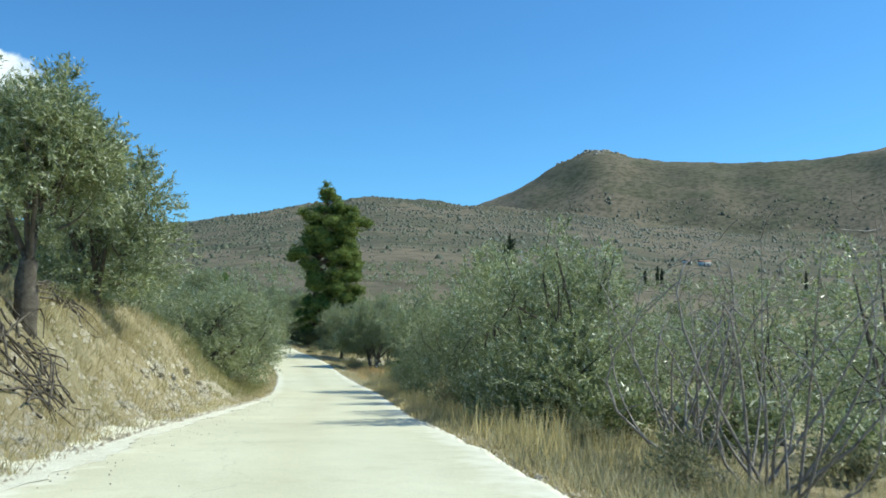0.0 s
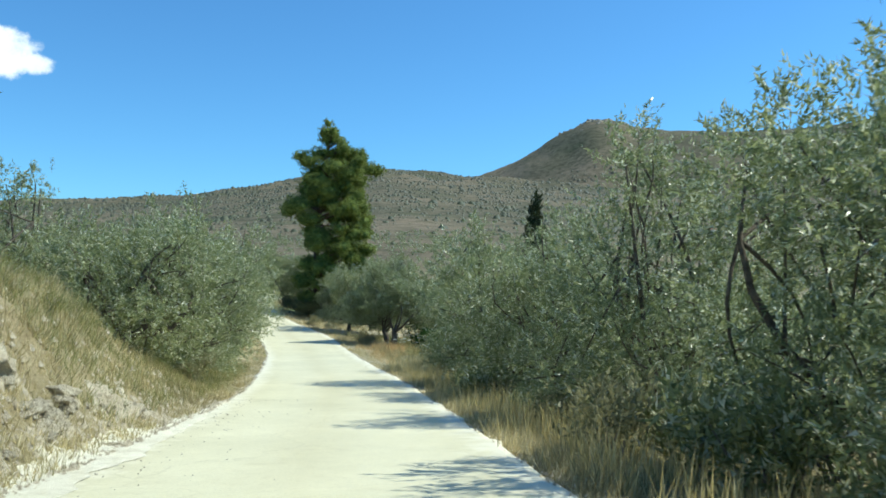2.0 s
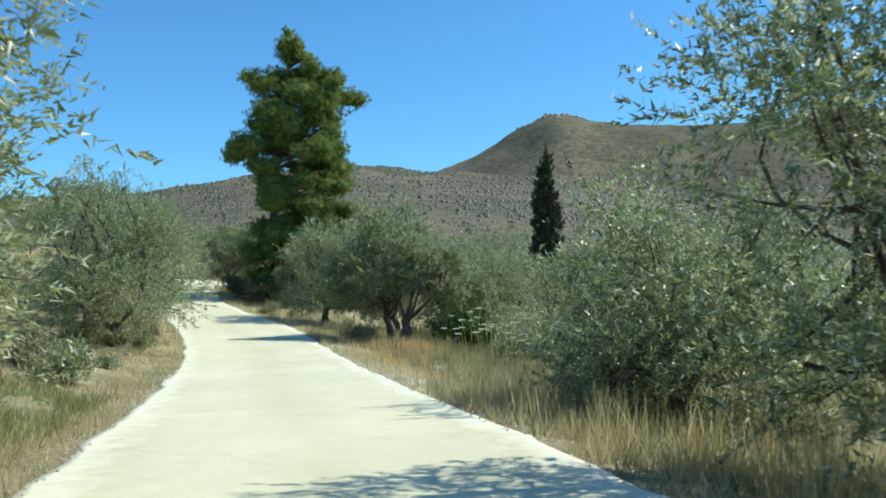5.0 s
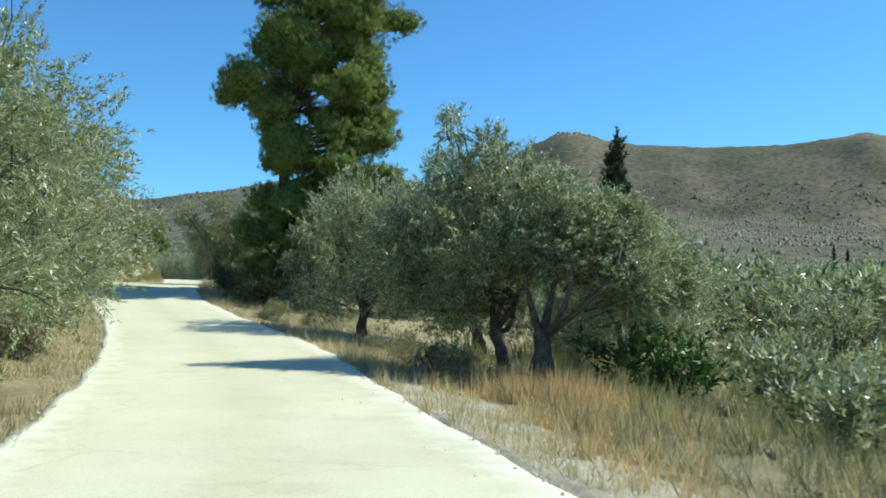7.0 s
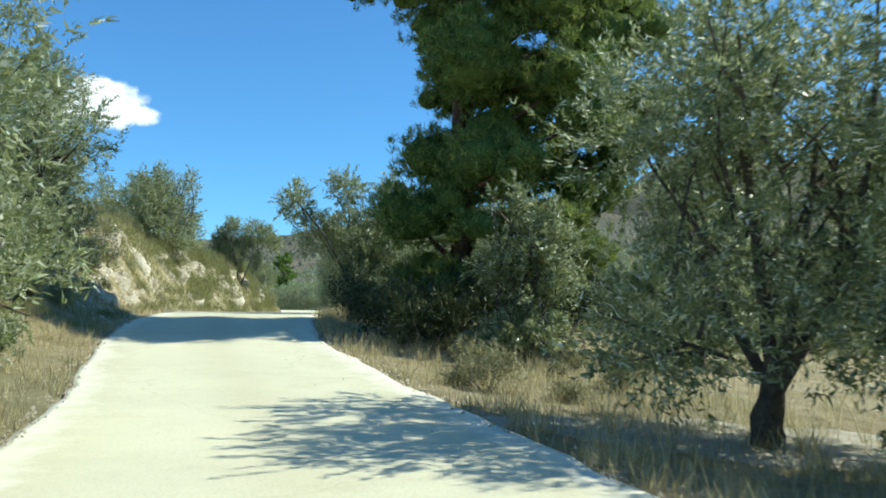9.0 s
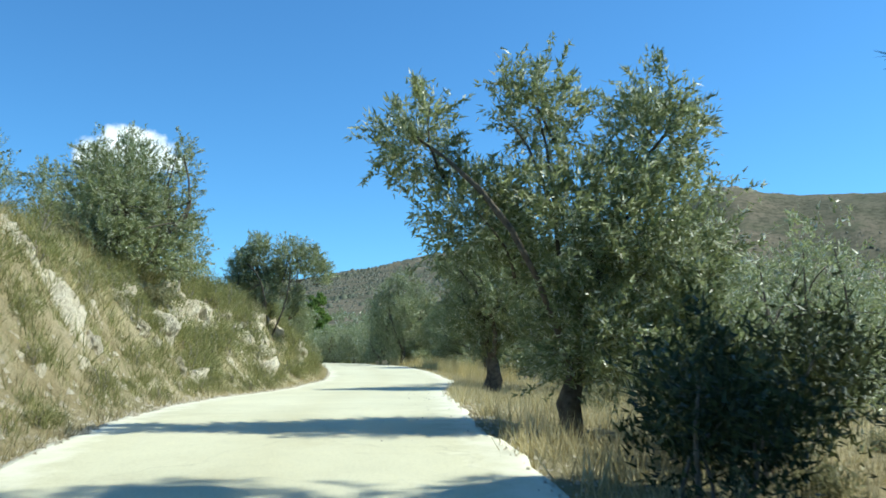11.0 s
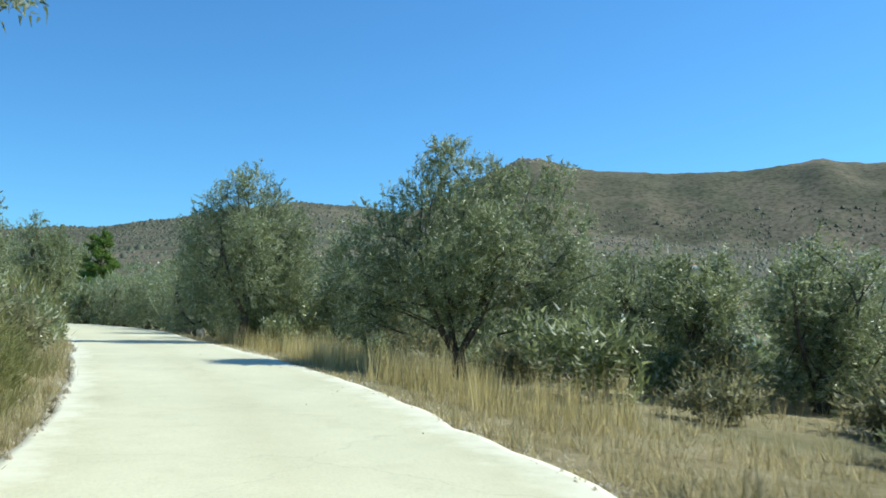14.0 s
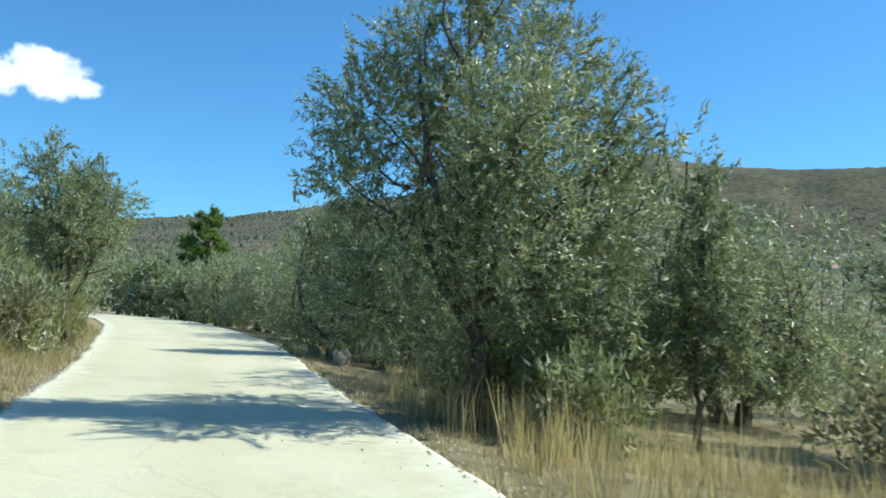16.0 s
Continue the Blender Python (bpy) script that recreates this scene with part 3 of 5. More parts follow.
olive(5.4, 62.0, 2.4, 4.0, 1.0, 107, 2600, "old olive on a thick trunk, leaning away from the lane", lean=(0.15, 0.1), leaf=0.08, thick=0.19,
      lobes=[(0.5, 0.3, 3.2, 0.7, 0.7, 0.6), (1.3, 0.3, 3.0, 0.65, 0.65, 0.6), (2.2, 0.3, 2.2, 0.8, 0.8, 0.65), (-0.2, 0.3, 2.6, 0.6, 0.6, 0.6), (0.6, 0.3, 2.4, 0.85, 0.85, 0.7), (1.4, 0.4, 2.2, 0.8, 0.8, 0.7), (2.9, 0.3, 1.9, 0.55, 0.55, 0.5),
             (1.6, -0.4, 1.8, 0.6, 0.6, 0.5), (2.3, 0.8, 1.5, 0.5, 0.5, 0.4), (1.9, 0.3, 2.9, 0.4, 0.4, 0.5)])

# the broad many-headed olive before the last bend, behind the reeds
olive(0.15, 118.6, 3.1, 5.1, 0.3, 124, 3700, "broad dense olive with twigs down to the tall grass", leaf=0.08,
      lobes=[(-2.2, 0.0, 2.2, 0.7, 0.7, 0.65), (-1.6, 0.1, 2.9, 0.75, 0.75, 0.7), (-0.8, 0.0, 3.7, 0.65, 0.65, 0.65), (-0.15, 0.0, 4.4, 0.55, 0.55, 0.6), (0.7, 0.1, 4.0, 0.65, 0.65, 0.65), (1.5, 0.0, 3.8, 0.7, 0.7, 0.65), (2.2, 0.0, 4.25, 0.35, 0.35, 0.5),
             (2.5, 0.1, 3.1, 0.7, 0.7, 0.65), (2.7, 0.0, 2.1, 0.8, 0.8, 0.7), (0.0, 0.0, 3.0, 1.1, 1.1, 0.9), (1.2, 0.0, 2.4, 1.1, 1.1, 0.9), (-1.2, 0.0, 1.8, 0.9, 0.9, 0.8), (0.2, 0.0, 1.5, 1.0, 1.0, 0.8), (1.8, 0.0, 1.3, 0.8, 0.8, 0.7), (-2.0, 0.1, 1.2, 0.6, 0.6, 0.5),
             (0.5, -1.0, 2.8, 0.8, 0.8, 0.8), (-0.5, -1.0, 2.2, 0.8, 0.8, 0.8), (0.5, 1.1, 3.0, 0.9, 0.9, 0.9), (-0.4, 0.1, 4.75, 0.25, 0.25, 0.4)])

# the tallest olive beside the last stretch, its crown of many heads fuller towards the lane
olive(-3.9, 129.0, 2.2, 5.9, 1.2, 126, 2900, "tall silver-green olive with a broad uneven crown of many heads", leaf=0.08, thick=0.14,
      lobes=[(0.0, 0.0, 3.6, 1.0, 1.0, 1.3), (-1.4, 0.1, 3.7, 0.75, 0.75, 0.7), (-1.75, -0.1, 2.9, 0.55, 0.55, 0.6), (-0.9, 0.2, 4.5, 0.6, 0.6, 0.65), (0.1, 0.0, 5.2, 0.55, 0.55, 0.7), (-0.4, -0.4, 5.0, 0.4, 0.4, 0.5),
             (0.8, 0.1, 4.65, 0.5, 0.5, 0.6), (1.3, 0.0, 4.0, 0.6, 0.6, 0.6), (1.75, 0.1, 3.35, 0.45, 0.45, 0.45), (1.5, -0.1, 2.7, 0.7, 0.7, 0.65), (1.3, 0.2, 1.9, 0.7, 0.7, 0.6), (0.3, -0.5, 2.1, 0.9, 0.9, 0.8),
             (-1.0, -0.1, 2.1, 0.8, 0.8, 0.7), (-1.5, 0.3, 1.45, 0.5, 0.5, 0.5), (0.9, 0.5, 1.3, 0.6, 0.6, 0.5), (0.0, 1.2, 3.2, 0.9, 0.9, 1.0), (0.1, -1.1, 3.3, 0.8, 0.8, 0.9), (2.05, 0.0, 3.8, 0.16, 0.16, 0.22), (-0.2, 0.2, 1.2, 0.7, 0.7, 0.5)])

olive(-0.95, 129.6, 1.0, 3.8, 0.5, 127, 620, "slender young olive beside a taller one", leaf=0.08, thick=0.055,
      lobes=[(0.0, 0.0, 3.0, 0.3, 0.3, 0.55), (0.05, 0.0, 3.55, 0.16, 0.16, 0.3), (0.2, 0.1, 2.2, 0.55, 0.55, 0.55), (-0.25, 0.0, 1.6, 0.5, 0.5, 0.5), (0.3, 0.0, 1.2, 0.5, 0.5, 0.45)])

# the broad, lumpy olive on a thick flaring trunk
olive(-1.15, 102.7, 3.2, 4.7, 1.0, 112, 2900, "broad silver-green olive on a thick flaring trunk beside the lane", lean=(0.2, -0.1), leaf=0.085, thick=0.19,
      lobes=[(-0.25, -0.3, 2.8, 0.9, 0.9, 0.8), (1.1, -0.4, 2.7, 0.95, 0.95, 0.85), (0.45, 0.3, 3.0, 0.8, 0.8, 0.8), (0.55, -1.3, 2.6, 0.75, 0.75, 0.7), (-0.75, -0.4, 3.45, 0.5, 0.5, 0.55), (0.45, -0.4, 3.95, 0.65, 0.65, 0.65),
             (1.7, -0.3, 3.6, 0.6, 0.6, 0.6), (1.05, -0.8, 3.9, 0.45, 0.45, 0.5), (-0.3, -0.5, 1.9, 0.65, 0.65, 0.6), (0.85, -0.3, 1.75, 0.8, 0.8, 0.6), (1.85, -0.5, 2.3, 0.7, 0.7, 0.65), (-0.15, -0.7, 4.0, 0.35, 0.35, 0.4), (-0.9, -0.1, 2.1, 0.5, 0.5, 0.5), (0.15, 0.1, 1.35, 0.6, 0.6, 0.4), (1.85, 0.1, 1.5, 0.6, 0.6, 0.5)])

# ---- olives to the left of the lane ----
LEFT_FIRST = [
    (-4.2, 14.2, 1.6, 4.2, 1.3), (-4.6, 20.5, 1.8, 4.4, 0.2), (-6.9, 16.5, 2.0, 4.0, 0.8), (-7.6, 23.0, 2.3, 4.2, 0.6), (-6.6, 25.5, 2.5, 3.4, 0.3),
    (-3.6, 34.0, 2.5, 3.3, 0.15), (-7.0, 36.8, 2.3, 4.8, 0.5), (-3.0, 38.3, 2.7, 4.7, 0.2), (-4.4, 43.5, 2.4, 4.3, 0.2), (-3.4, 58.5, 2.7, 5.2, 0.3),
    (-3.8, 64.0, 2.6, 5.0, 0.4),
]
LEFT_LAST = [
    (-4.75, 70.4, 2.6, 5.5, 0.4), (-6.8, 76.0, 2.3, 5.2, 0.3), (-7.0, 79.6, 1.9, 4.0, 0.2), (-9.4, 84.8, 2.2, 4.2, 0.6), (-9.4, 98.0, 2.05, 3.9, 0.25), (-11.5, 101.5, 2.2, 3.4, 0.2),
    (-15.0, 100.0, 2.3, 3.6, 0.3), (-11.75, 139.5, 1.85, 4.8, 0.8), (-12.0, 92.0, 2.0, 2.8, 0.3), (-11.5, 124.0, 2.0, 3.2, 0.2),
]
for i, (x, y, w, h, low) in enumerate(LEFT_FIRST + LEFT_LAST):
    olive(x, y, w, h, low, 200 + i, 2400 if y in (38.3, 58.5, 64.0) else 1700 if x > -6 or y == 98.0 else 1200, "sunlit olive tree growing on the dry roadside bank",
          leaf=0.08 if y in (38.3, 58.5, 64.0) else 0.09, z=0.95 if y == 98.0 else None)


# the dark, spindly olive with three heads just past the pine
olive(-1.15, 88.5, 1.4, 4.2, 0.5, 232, 2100, "dark spindly olive with three separate heads at the roadside",
      lobes=[(-1.75, 0.0, 3.35, 0.5, 0.5, 0.6), (-0.35, 0.1, 3.75, 0.5, 0.5, 0.55), (1.0, 0.2, 3.5, 0.65, 0.65, 0.7), (0.0, 0.0, 2.3, 1.05, 1.05, 0.9), (-1.1, 0.0, 2.4, 0.65, 0.65, 0.6),
             (1.0, 0.1, 2.1, 0.9, 0.9, 0.8), (0.2, -0.2, 1.1, 0.8, 0.8, 0.6), (1.5, 0.3, 1.1, 0.7, 0.7, 0.6)])
olive(-7.9, 107.4, 0.2, 4.1, 0.25, 231, 1900, "airy olive with two heads on thin forking stems above the rocks", leaf=0.08, z=-0.3,
      lobes=[(-0.5, 0.2, 3.1, 0.55, 0.55, 0.75), (-0.4, 0.1, 3.7, 0.35, 0.35, 0.4), (-0.95, 0.2, 2.5, 0.5, 0.5, 0.55), (0.65, 0.0, 3.25, 0.6, 0.6, 0.6), (1.3, 0.1, 3.1, 0.55, 0.55, 0.55), (1.75, 0.0, 2.7, 0.32, 0.32, 0.38), (-1.0, 0.2, 3.1, 0.4, 0.4, 0.45), (-1.25, 0.4, 2.1, 0.55, 0.55, 0.5), (0.9, 0.3, 1.45, 0.4, 0.4, 0.3),
             (-0.1, 0.1, 2.25, 0.55, 0.55, 0.5), (-1.1, 0.3, 1.75, 0.55, 0.55, 0.5), (0.75, 0.1, 2.0, 0.4, 0.4, 0.3), (0.2, 0.5, 2.7, 0.5, 0.5, 0.4)])



# darker than the needles: the clumps' inner shade is put into this colour
PINE_CORE_DARK, dense_tree, dense_shader = material("shaded_needle_core", 0.9, 0.1)
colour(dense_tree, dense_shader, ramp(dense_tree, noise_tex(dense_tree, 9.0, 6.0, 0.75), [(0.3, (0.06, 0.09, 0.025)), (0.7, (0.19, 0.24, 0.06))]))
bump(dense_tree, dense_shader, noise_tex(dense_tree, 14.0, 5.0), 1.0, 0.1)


def pine(x0, y0, H, reach, seed, label, twigs, mat, needle=1.0, whorls=1.0, low=2.6):
    """A lopsided old pine: rounded needle clumps on limbs that leave the trunk in loose storeys. reach: rows of height, extent to -x and to +x."""
    rng = np.random.RandomState(seed)
    tree = tagged(new("pine_tree"), label, "pine tree")
    tree.location = (x0, y0, gz(x0, y0))
    to_left, to_right = curve_of(reach, 1), curve_of(reach, 2)
    k = H / 15.8
    spine = lambda h: np.array([0.75 * smooth((h / k - 5) / 9) * k, 0.12 * math.sin(h * 0.6), h])
    lobes, limbs, h, turn = [], [], low * k, 0.0
    while h < H - 0.9:
        le, ri = float(to_left(h / k)) * k, float(to_right(h / k)) * k
        c, half = (ri - le) / 2, (ri + le) / 2
        n = max(5, int(2.5 + half * 1.9 * whorls))
        for j in range(n):
            a = turn + j * math.tau / n + rng.uniform(-0.4, 0.4)
            r = rng.uniform(0.6, 0.84) if rng.rand() < 0.72 else rng.uniform(0.2, 0.5)
            w = k * rng.uniform(0.55, 1.0) * min(1.0, 0.45 + half * 0.2)
            p = np.array([c + half * r * math.cos(a), 0.92 * half * r * math.sin(a), h + rng.uniform(-0.45, 0.45) * k])
            lobes.append((*p, w * 1.08, w * 1.08, w * 0.8))
            root = spine(max(0.4, p[2] - rng.uniform(0.5, 1.2) * k))
            limbs.append((root, p))
            for _ in range(2):
                q = p + np.array([rng.uniform(-1, 1), rng.uniform(-1, 1), rng.uniform(-0.25, 0.5)]) * w * 1.05
                lobes.append((*q, w * 0.62, w * 0.62, w * 0.5))
        turn += 1.1
        h += rng.uniform(0.8, 1.2) * k
    for dz, r, w in ((0.15, 0.0, 0.38), (0.75, 0.3, 0.5), (0.9, -0.35, 0.45), (1.3, 0.1, 0.6)):
        p = spine(H - dz * k) + np.array([r * k, 0, -0.3 * k])
        lobes.append((*p, w * k, w * k, w * k * 1.1))
    pieces = [tube(np.array([spine(v) for v in np.linspace(-0.4, H - 0.5, 16)]), np.linspace(H * 0.018, 0.04, 16), 10, rng)]
    for root, p in limbs:
        pieces.append(tube(bent(root, p, rng, 6, 0.07), np.linspace(0.085, 0.022, 6) * k, 5))
    v, f = join(pieces)
    part("trunk", mesh_from("trunk", v, f, PINE_BARK, True), tree, "brown scaly trunk with many limbs")
    # solid balls added inside the clumps so that sunlight doesn't leak through
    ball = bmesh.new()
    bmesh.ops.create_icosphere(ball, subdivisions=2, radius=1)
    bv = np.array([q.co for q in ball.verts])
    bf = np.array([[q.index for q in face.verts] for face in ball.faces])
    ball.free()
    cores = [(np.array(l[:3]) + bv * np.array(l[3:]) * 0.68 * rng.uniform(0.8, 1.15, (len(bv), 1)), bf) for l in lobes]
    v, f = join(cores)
    part("needle_core_fill", mesh_from("needle_core_fill", v, f, PINE_CORE_DARK, True), tree, "solid cores added inside the needle clumps, inner shade in their colour")
    v, f = sprays(rng, lobes, twigs, 22, 0.15 * needle, 0.012 * needle, 0.13 * needle, 0.9, 0.1, 0.05)
    part("crown", mesh_from("crown", v, f, mat), tree, "dense needle clumps")


OLD_PINE = ((0, 0.6, 0.9), (1.4, 1.2, 2.6), (2.6, 1.6, 3.1), (3.4, 1.7, 3.5), (4.6, 1.7, 4.2), (6.1, 1.5, 4.6), (7.4, 1.7, 4.6), (8.6, 2.7, 4.4), (9.2, 2.7, 4.6), (9.9, 1.1, 4.0), (11.2, 1.5, 4.8), (12.1, 1.3, 4.8), (13.2, 0.5, 3.5), (14.3, -0.1, 2.0), (15.2, -0.4, 1.2), (16, -0.6, 0.9))
YOUNG_REACH = ((0, 2.0, 2.0), (3, 3.6, 3.6), (7, 3.9, 3.9), (11, 3.2, 3.2), (14, 1.9, 1.9), (16, 0.7, 0.7))
pine(1.4, 82.5, 15.8, OLD_PINE, 7, "tall dark-green pine with layered rounded needle clumps", 16500, PINE, low=1.2)
pine(-17.6, 198.0, 10.6, YOUNG_REACH, 8, "bright-green bushy pine standing beyond the olives", 2400, YOUNG_PINE, 2.2, 1.0, 0.8)


def cypress(x, y, h, w, seed, twigs=300):
    rng = np.random.RandomState(seed)
    tree = tagged(new("cypress_tree"), "slender dark columnar cypress standing in the olive groves", "cypress tree", "cypresses in the valley")
    tree.location = (x, y, gz(x, y))
    lobes = [(rng.uniform(-0.12, 0.12) * w, rng.uniform(-0.12, 0.12) * w, h * s, w * k, w * k, h * 0.12) for s, k in ((0.12, 0.7), (0.25, 0.9), (0.4, 1.0), (0.55, 0.9), (0.7, 0.75), (0.83, 0.5), (0.93, 0.28))]
    v, f = tube(bent((0, 0, -0.3), (0, 0, h * 0.9), rng, 6, 0.01), np.linspace(0.2, 0.03, 6), 7)
    part("trunk", mesh_from("trunk", v, f, BARK, True), tree)
    v, f = sprays(rng, lobes, twigs, 12, 0.4, 0.06, 0.5, 1.6, 0.2)
    part("crown", mesh_from("crown", v, f, CYPRESS), tree)


cypress(27.2, 110, 14.5, 1.6, 31, 1500)
for i, (x, y, h) in enumerate(((166, 380, 9), (170, 384, 8), (159, 378, 7), (230, 360, 9), (238, 362, 8))):
    cypress(x, y, h, 0.9, 40 + i)

def plaster_material():
    m, t, b = material("lime_plaster", 0.9, 0.15)
    n = noise_tex(t, 1.2, 6.0, 0.7)
    colour(t, b, ramp(t, n, [(0.3, (0.62, 0.58, 0.5)), (0.65, (0.8, 0.77, 0.7))]))
    bump(t, b, n, 0.3, 0.02)
    return m


def tile_material():
    m, t, b = material("roof_tile", 0.85, 0.2)
    colour(t, b, ramp(t, noise_tex(t, 2.5, 6.0, 0.7), [(0.3, (0.26, 0.13, 0.08)), (0.7, (0.46, 0.26, 0.17))]))
    return m


PLASTER, ROOF_TILE = plaster_material(), tile_material()


def box(x0, x1, y0, y1, z0, z1):
    v = [(x, y, z) for z in (z0, z1) for y in (y0, y1) for x in (x0, x1)]
    return np.array(v, float), np.array([(0, 2, 3, 1), (4, 5, 7, 6), (0, 1, 5, 4), (2, 6, 7, 3), (1, 3, 7, 5), (0, 4, 6, 2)])


def farmhouse(x, y, turn, w, d, h):
    """A small whitewashed house with a low tiled gable roof."""
    ob = tagged(new("farmhouse"), "small whitewashed farmhouse with a tiled roof, far up the valley", "house", "farmhouses in the valley")
    ob.matrix_basis = pose(x, y, gz(x, y) - 0.4, 0, 0, turn)
    v, f = box(-w / 2, w / 2, -d / 2, d / 2, 0, h)
    part("wall", mesh_from("wall", v, f, PLASTER), ob)
    e, k = 0.35, h + d * 0.2
    v = [(sx * (w / 2 + e), yy, zz) for sx in (-1, 1) for yy, zz in ((-d / 2 - e, h - 0.05), (0, k), (d / 2 + e, h - 0.05), (d / 2 + e, h - 0.2), (0, k - 0.18), (-d / 2 - e, h - 0.2))]
    f = [(i, (i + 1) % 6, 6 + (i + 1) % 6, 6 + i) for i in range(6)] + [(0, 5, 4, 1), (1, 4, 3, 2), (6, 7, 10, 11), (7, 8, 9, 10)]
    part("roof", mesh_from("roof", v, f, ROOF_TILE), ob, "weathered red roof tiles")
    for x0 in (-0.32, 0.28):
        v, f = box(w * x0 - 0.5, w * x0 + 0.5, -d / 2 - 0.06, -d / 2 + 0.1, 1.2, 2.5)
        part("window", mesh_from("window", v, f, PINE_BARK), ob, "dark shuttered window")
    v, f = box(-0.5, 0.5, -d / 2 - 0.06, -d / 2 + 0.1, 0.3, 2.4)
    part("door", mesh_from("door", v, f, PINE_BARK), ob, "dark wooden door")


farmhouse(347, 695, -25, 11, 6.5, 4.2)
farmhouse(334, 701, 20, 6, 5, 3.2)

# ---- olive groves in the valley and beyond the bends: four forms, planted again and again ----
forms = []
for k in range(4):
    w, h = (2.4, 2.8, 2.2, 2.6)[k], (4.2, 4.6, 3.8, 4.9)[k]
    t = olive(0, 0, w, h, 0.2, 300 + k, 640, "olive tree of the grove, rounded and grey-green", leaf=0.13, z=0, per=15)
    t["group"] = "olive grove"
    forms.append(t)
rng = random.Random(5)
BEYOND_BEND = [
    (-9.5, 152), (-6.0, 149), (-3.5, 143), (-1.0, 150), (-8, 160),
    (-4.5, 166), (-15.5, 178), (-12, 172), (-20, 186), (-24, 170),
    (-19, 158), (-17.5, 150), (-16, 134), (1.5, 158), (4, 146),
    (5.5, 138), (9, 113), (10, 118), (6, 97), (9.5, 101),
    (12.5, 108), (4, 95), (-22, 110), (-17, 118), (-15.5, 109),
    (-14, 176), (-17, 181), (-20.5, 187), (-11, 179), (-16, 188), (-23, 194), (-13, 192), (-19, 196),
]
BESIDE_LANE = [
    (-6.5, 50), (-8.5, 56), (-9, 63), (-11, 71), (-9, 40),
    (-10, 30), (19, 92), (20, 62), (22, 97), (17, 70),
    (17, 80), (12, 88), (24, 90), (19, 73), (21, 86),
    (16, 90), (23, 66), (26, 78), (12, 20), (12, 28),
    (12.5, 36), (12, 44), (11, 14), (17, 24), (18, 33),
    (17.5, 42),
]
spots = BEYOND_BEND + BESIDE_LANE
for _ in range(64):
    y = rng.uniform(62, 230)
    spots.append((rng.uniform(22 if y < 100 else 14, 24 + 0.42 * y), y))
for _ in range(70):  # the grove on the slope below the lane
    y = rng.uniform(66, 125)
    spots.append((rng.uniform(19, 26 + 0.5 * (y - 50)), y))
for _ in range(22):
    spots.append((rng.uniform(-60, -24), rng.uniform(120, 260)))
far_forms = []
for k in range(2):
    t = olive(40 + 9 * k, 150, 2.6, 4.4, 0.2, 310 + k, 130, "small grey-green olive far down the valley", leaf=0.45, per=10, z=gz(40 + 9 * k, 150))
    t["group"] = "olive grove"
    far_forms.append(t)
for k in range(18):  # both sides of the lane beyond the last bend
    y = 131 + 3.1 * k
    spots.append((float(right_edge(y)) + rng.uniform(2.6, 3.6), y))
    if k % 2:
        spots.append((float(right_edge(y)) + rng.uniform(6.5, 9), y))
        if y > 146:
            spots.append((float(left_edge(y)) - rng.uniform(2.8, 4.0), y + 4))
for k, (x, y) in enumerate(spots):
    if left_edge(y) - 1.9 < x < right_edge(y) + 1.9:  # keep off the slab
        x = float(right_edge(y)) + 2.6
    m = pose(x, y, gz(x, y) - 0.05, 0, 0, rng.uniform(0, 360)) @ Matrix.Scale(rng.uniform(0.85, 1.15), 4)
    if k < 4:
        forms[k].matrix_basis = m
    else:
        c = copy_thing(forms[k % 4] if x < 18 and y < 172 and x > -18 else far_forms[k % 2], pose(x, y, gz(x, y) - 0.05, 0, 0, rng.uniform(0, 360)))
        c.scale = (rng.uniform(0.85, 1.2),) * 3


def distant_grove():
    """Olive groves far down the valley: countless small crowns."""
    r = np.random.RandomState(97)
    n = 2600
    az, d = np.radians(r.uniform(-26, 52, n)), 115 + 420 * r.rand(n) ** 1.35
    x, y = d * np.sin(az), d * np.cos(az)
    keep = (x > 9 + 0.06 * y) | (d > 235)
    x, y = x[keep], y[keep]
    z = ground_z(x, y)
    lobes = []
    for k in range(len(x)):
        s = r.uniform(1.0, 2.2)
        lobes.append((x[k], y[k], z[k] + s * 0.6, s * 1.15, s * 1.15, s))
        lobes.append((x[k] + r.uniform(-1, 1), y[k] + r.uniform(-1, 1), z[k] + s * 1.1, s * 0.7, s * 0.7, s * 0.7))
    v, f = sprays(r, lobes, len(lobes) * 6, 5, 0.75, 0.2, 0.7, 0.5, 0.2, 0.1)
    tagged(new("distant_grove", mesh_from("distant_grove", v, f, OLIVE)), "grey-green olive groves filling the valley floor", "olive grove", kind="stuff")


distant_grove()


# ---- low scrub on the banks and verges ----
def shrub_form(seed, w, h, mat, twigs, leaf, name, label):
    rng = np.random.RandomState(seed)
    ob = tagged(new(name), label, "shrub", "roadside scrub")
    lobes = [(rng.uniform(-0.5, 0.5) * w, rng.uniform(-0.5, 0.5) * w, h * rng.uniform(0.3, 0.65), w * 0.5, w * 0.5, h * 0.36) for _ in range(5)]
    v, f = join([tube(bent((0, 0, -0.15), l[:3], rng, 4, 0.1), np.linspace(0.025, 0.008, 4), 4) for l in lobes])
    part("branchwork", mesh_from("branchwork", v, f, TWIG), ob)
    v, f = sprays(rng, lobes, twigs, 9, leaf, leaf * 0.17, 0.22, 0.9, 0.3)
    part("foliage", mesh_from("foliage", v, f, mat), ob)
    return ob


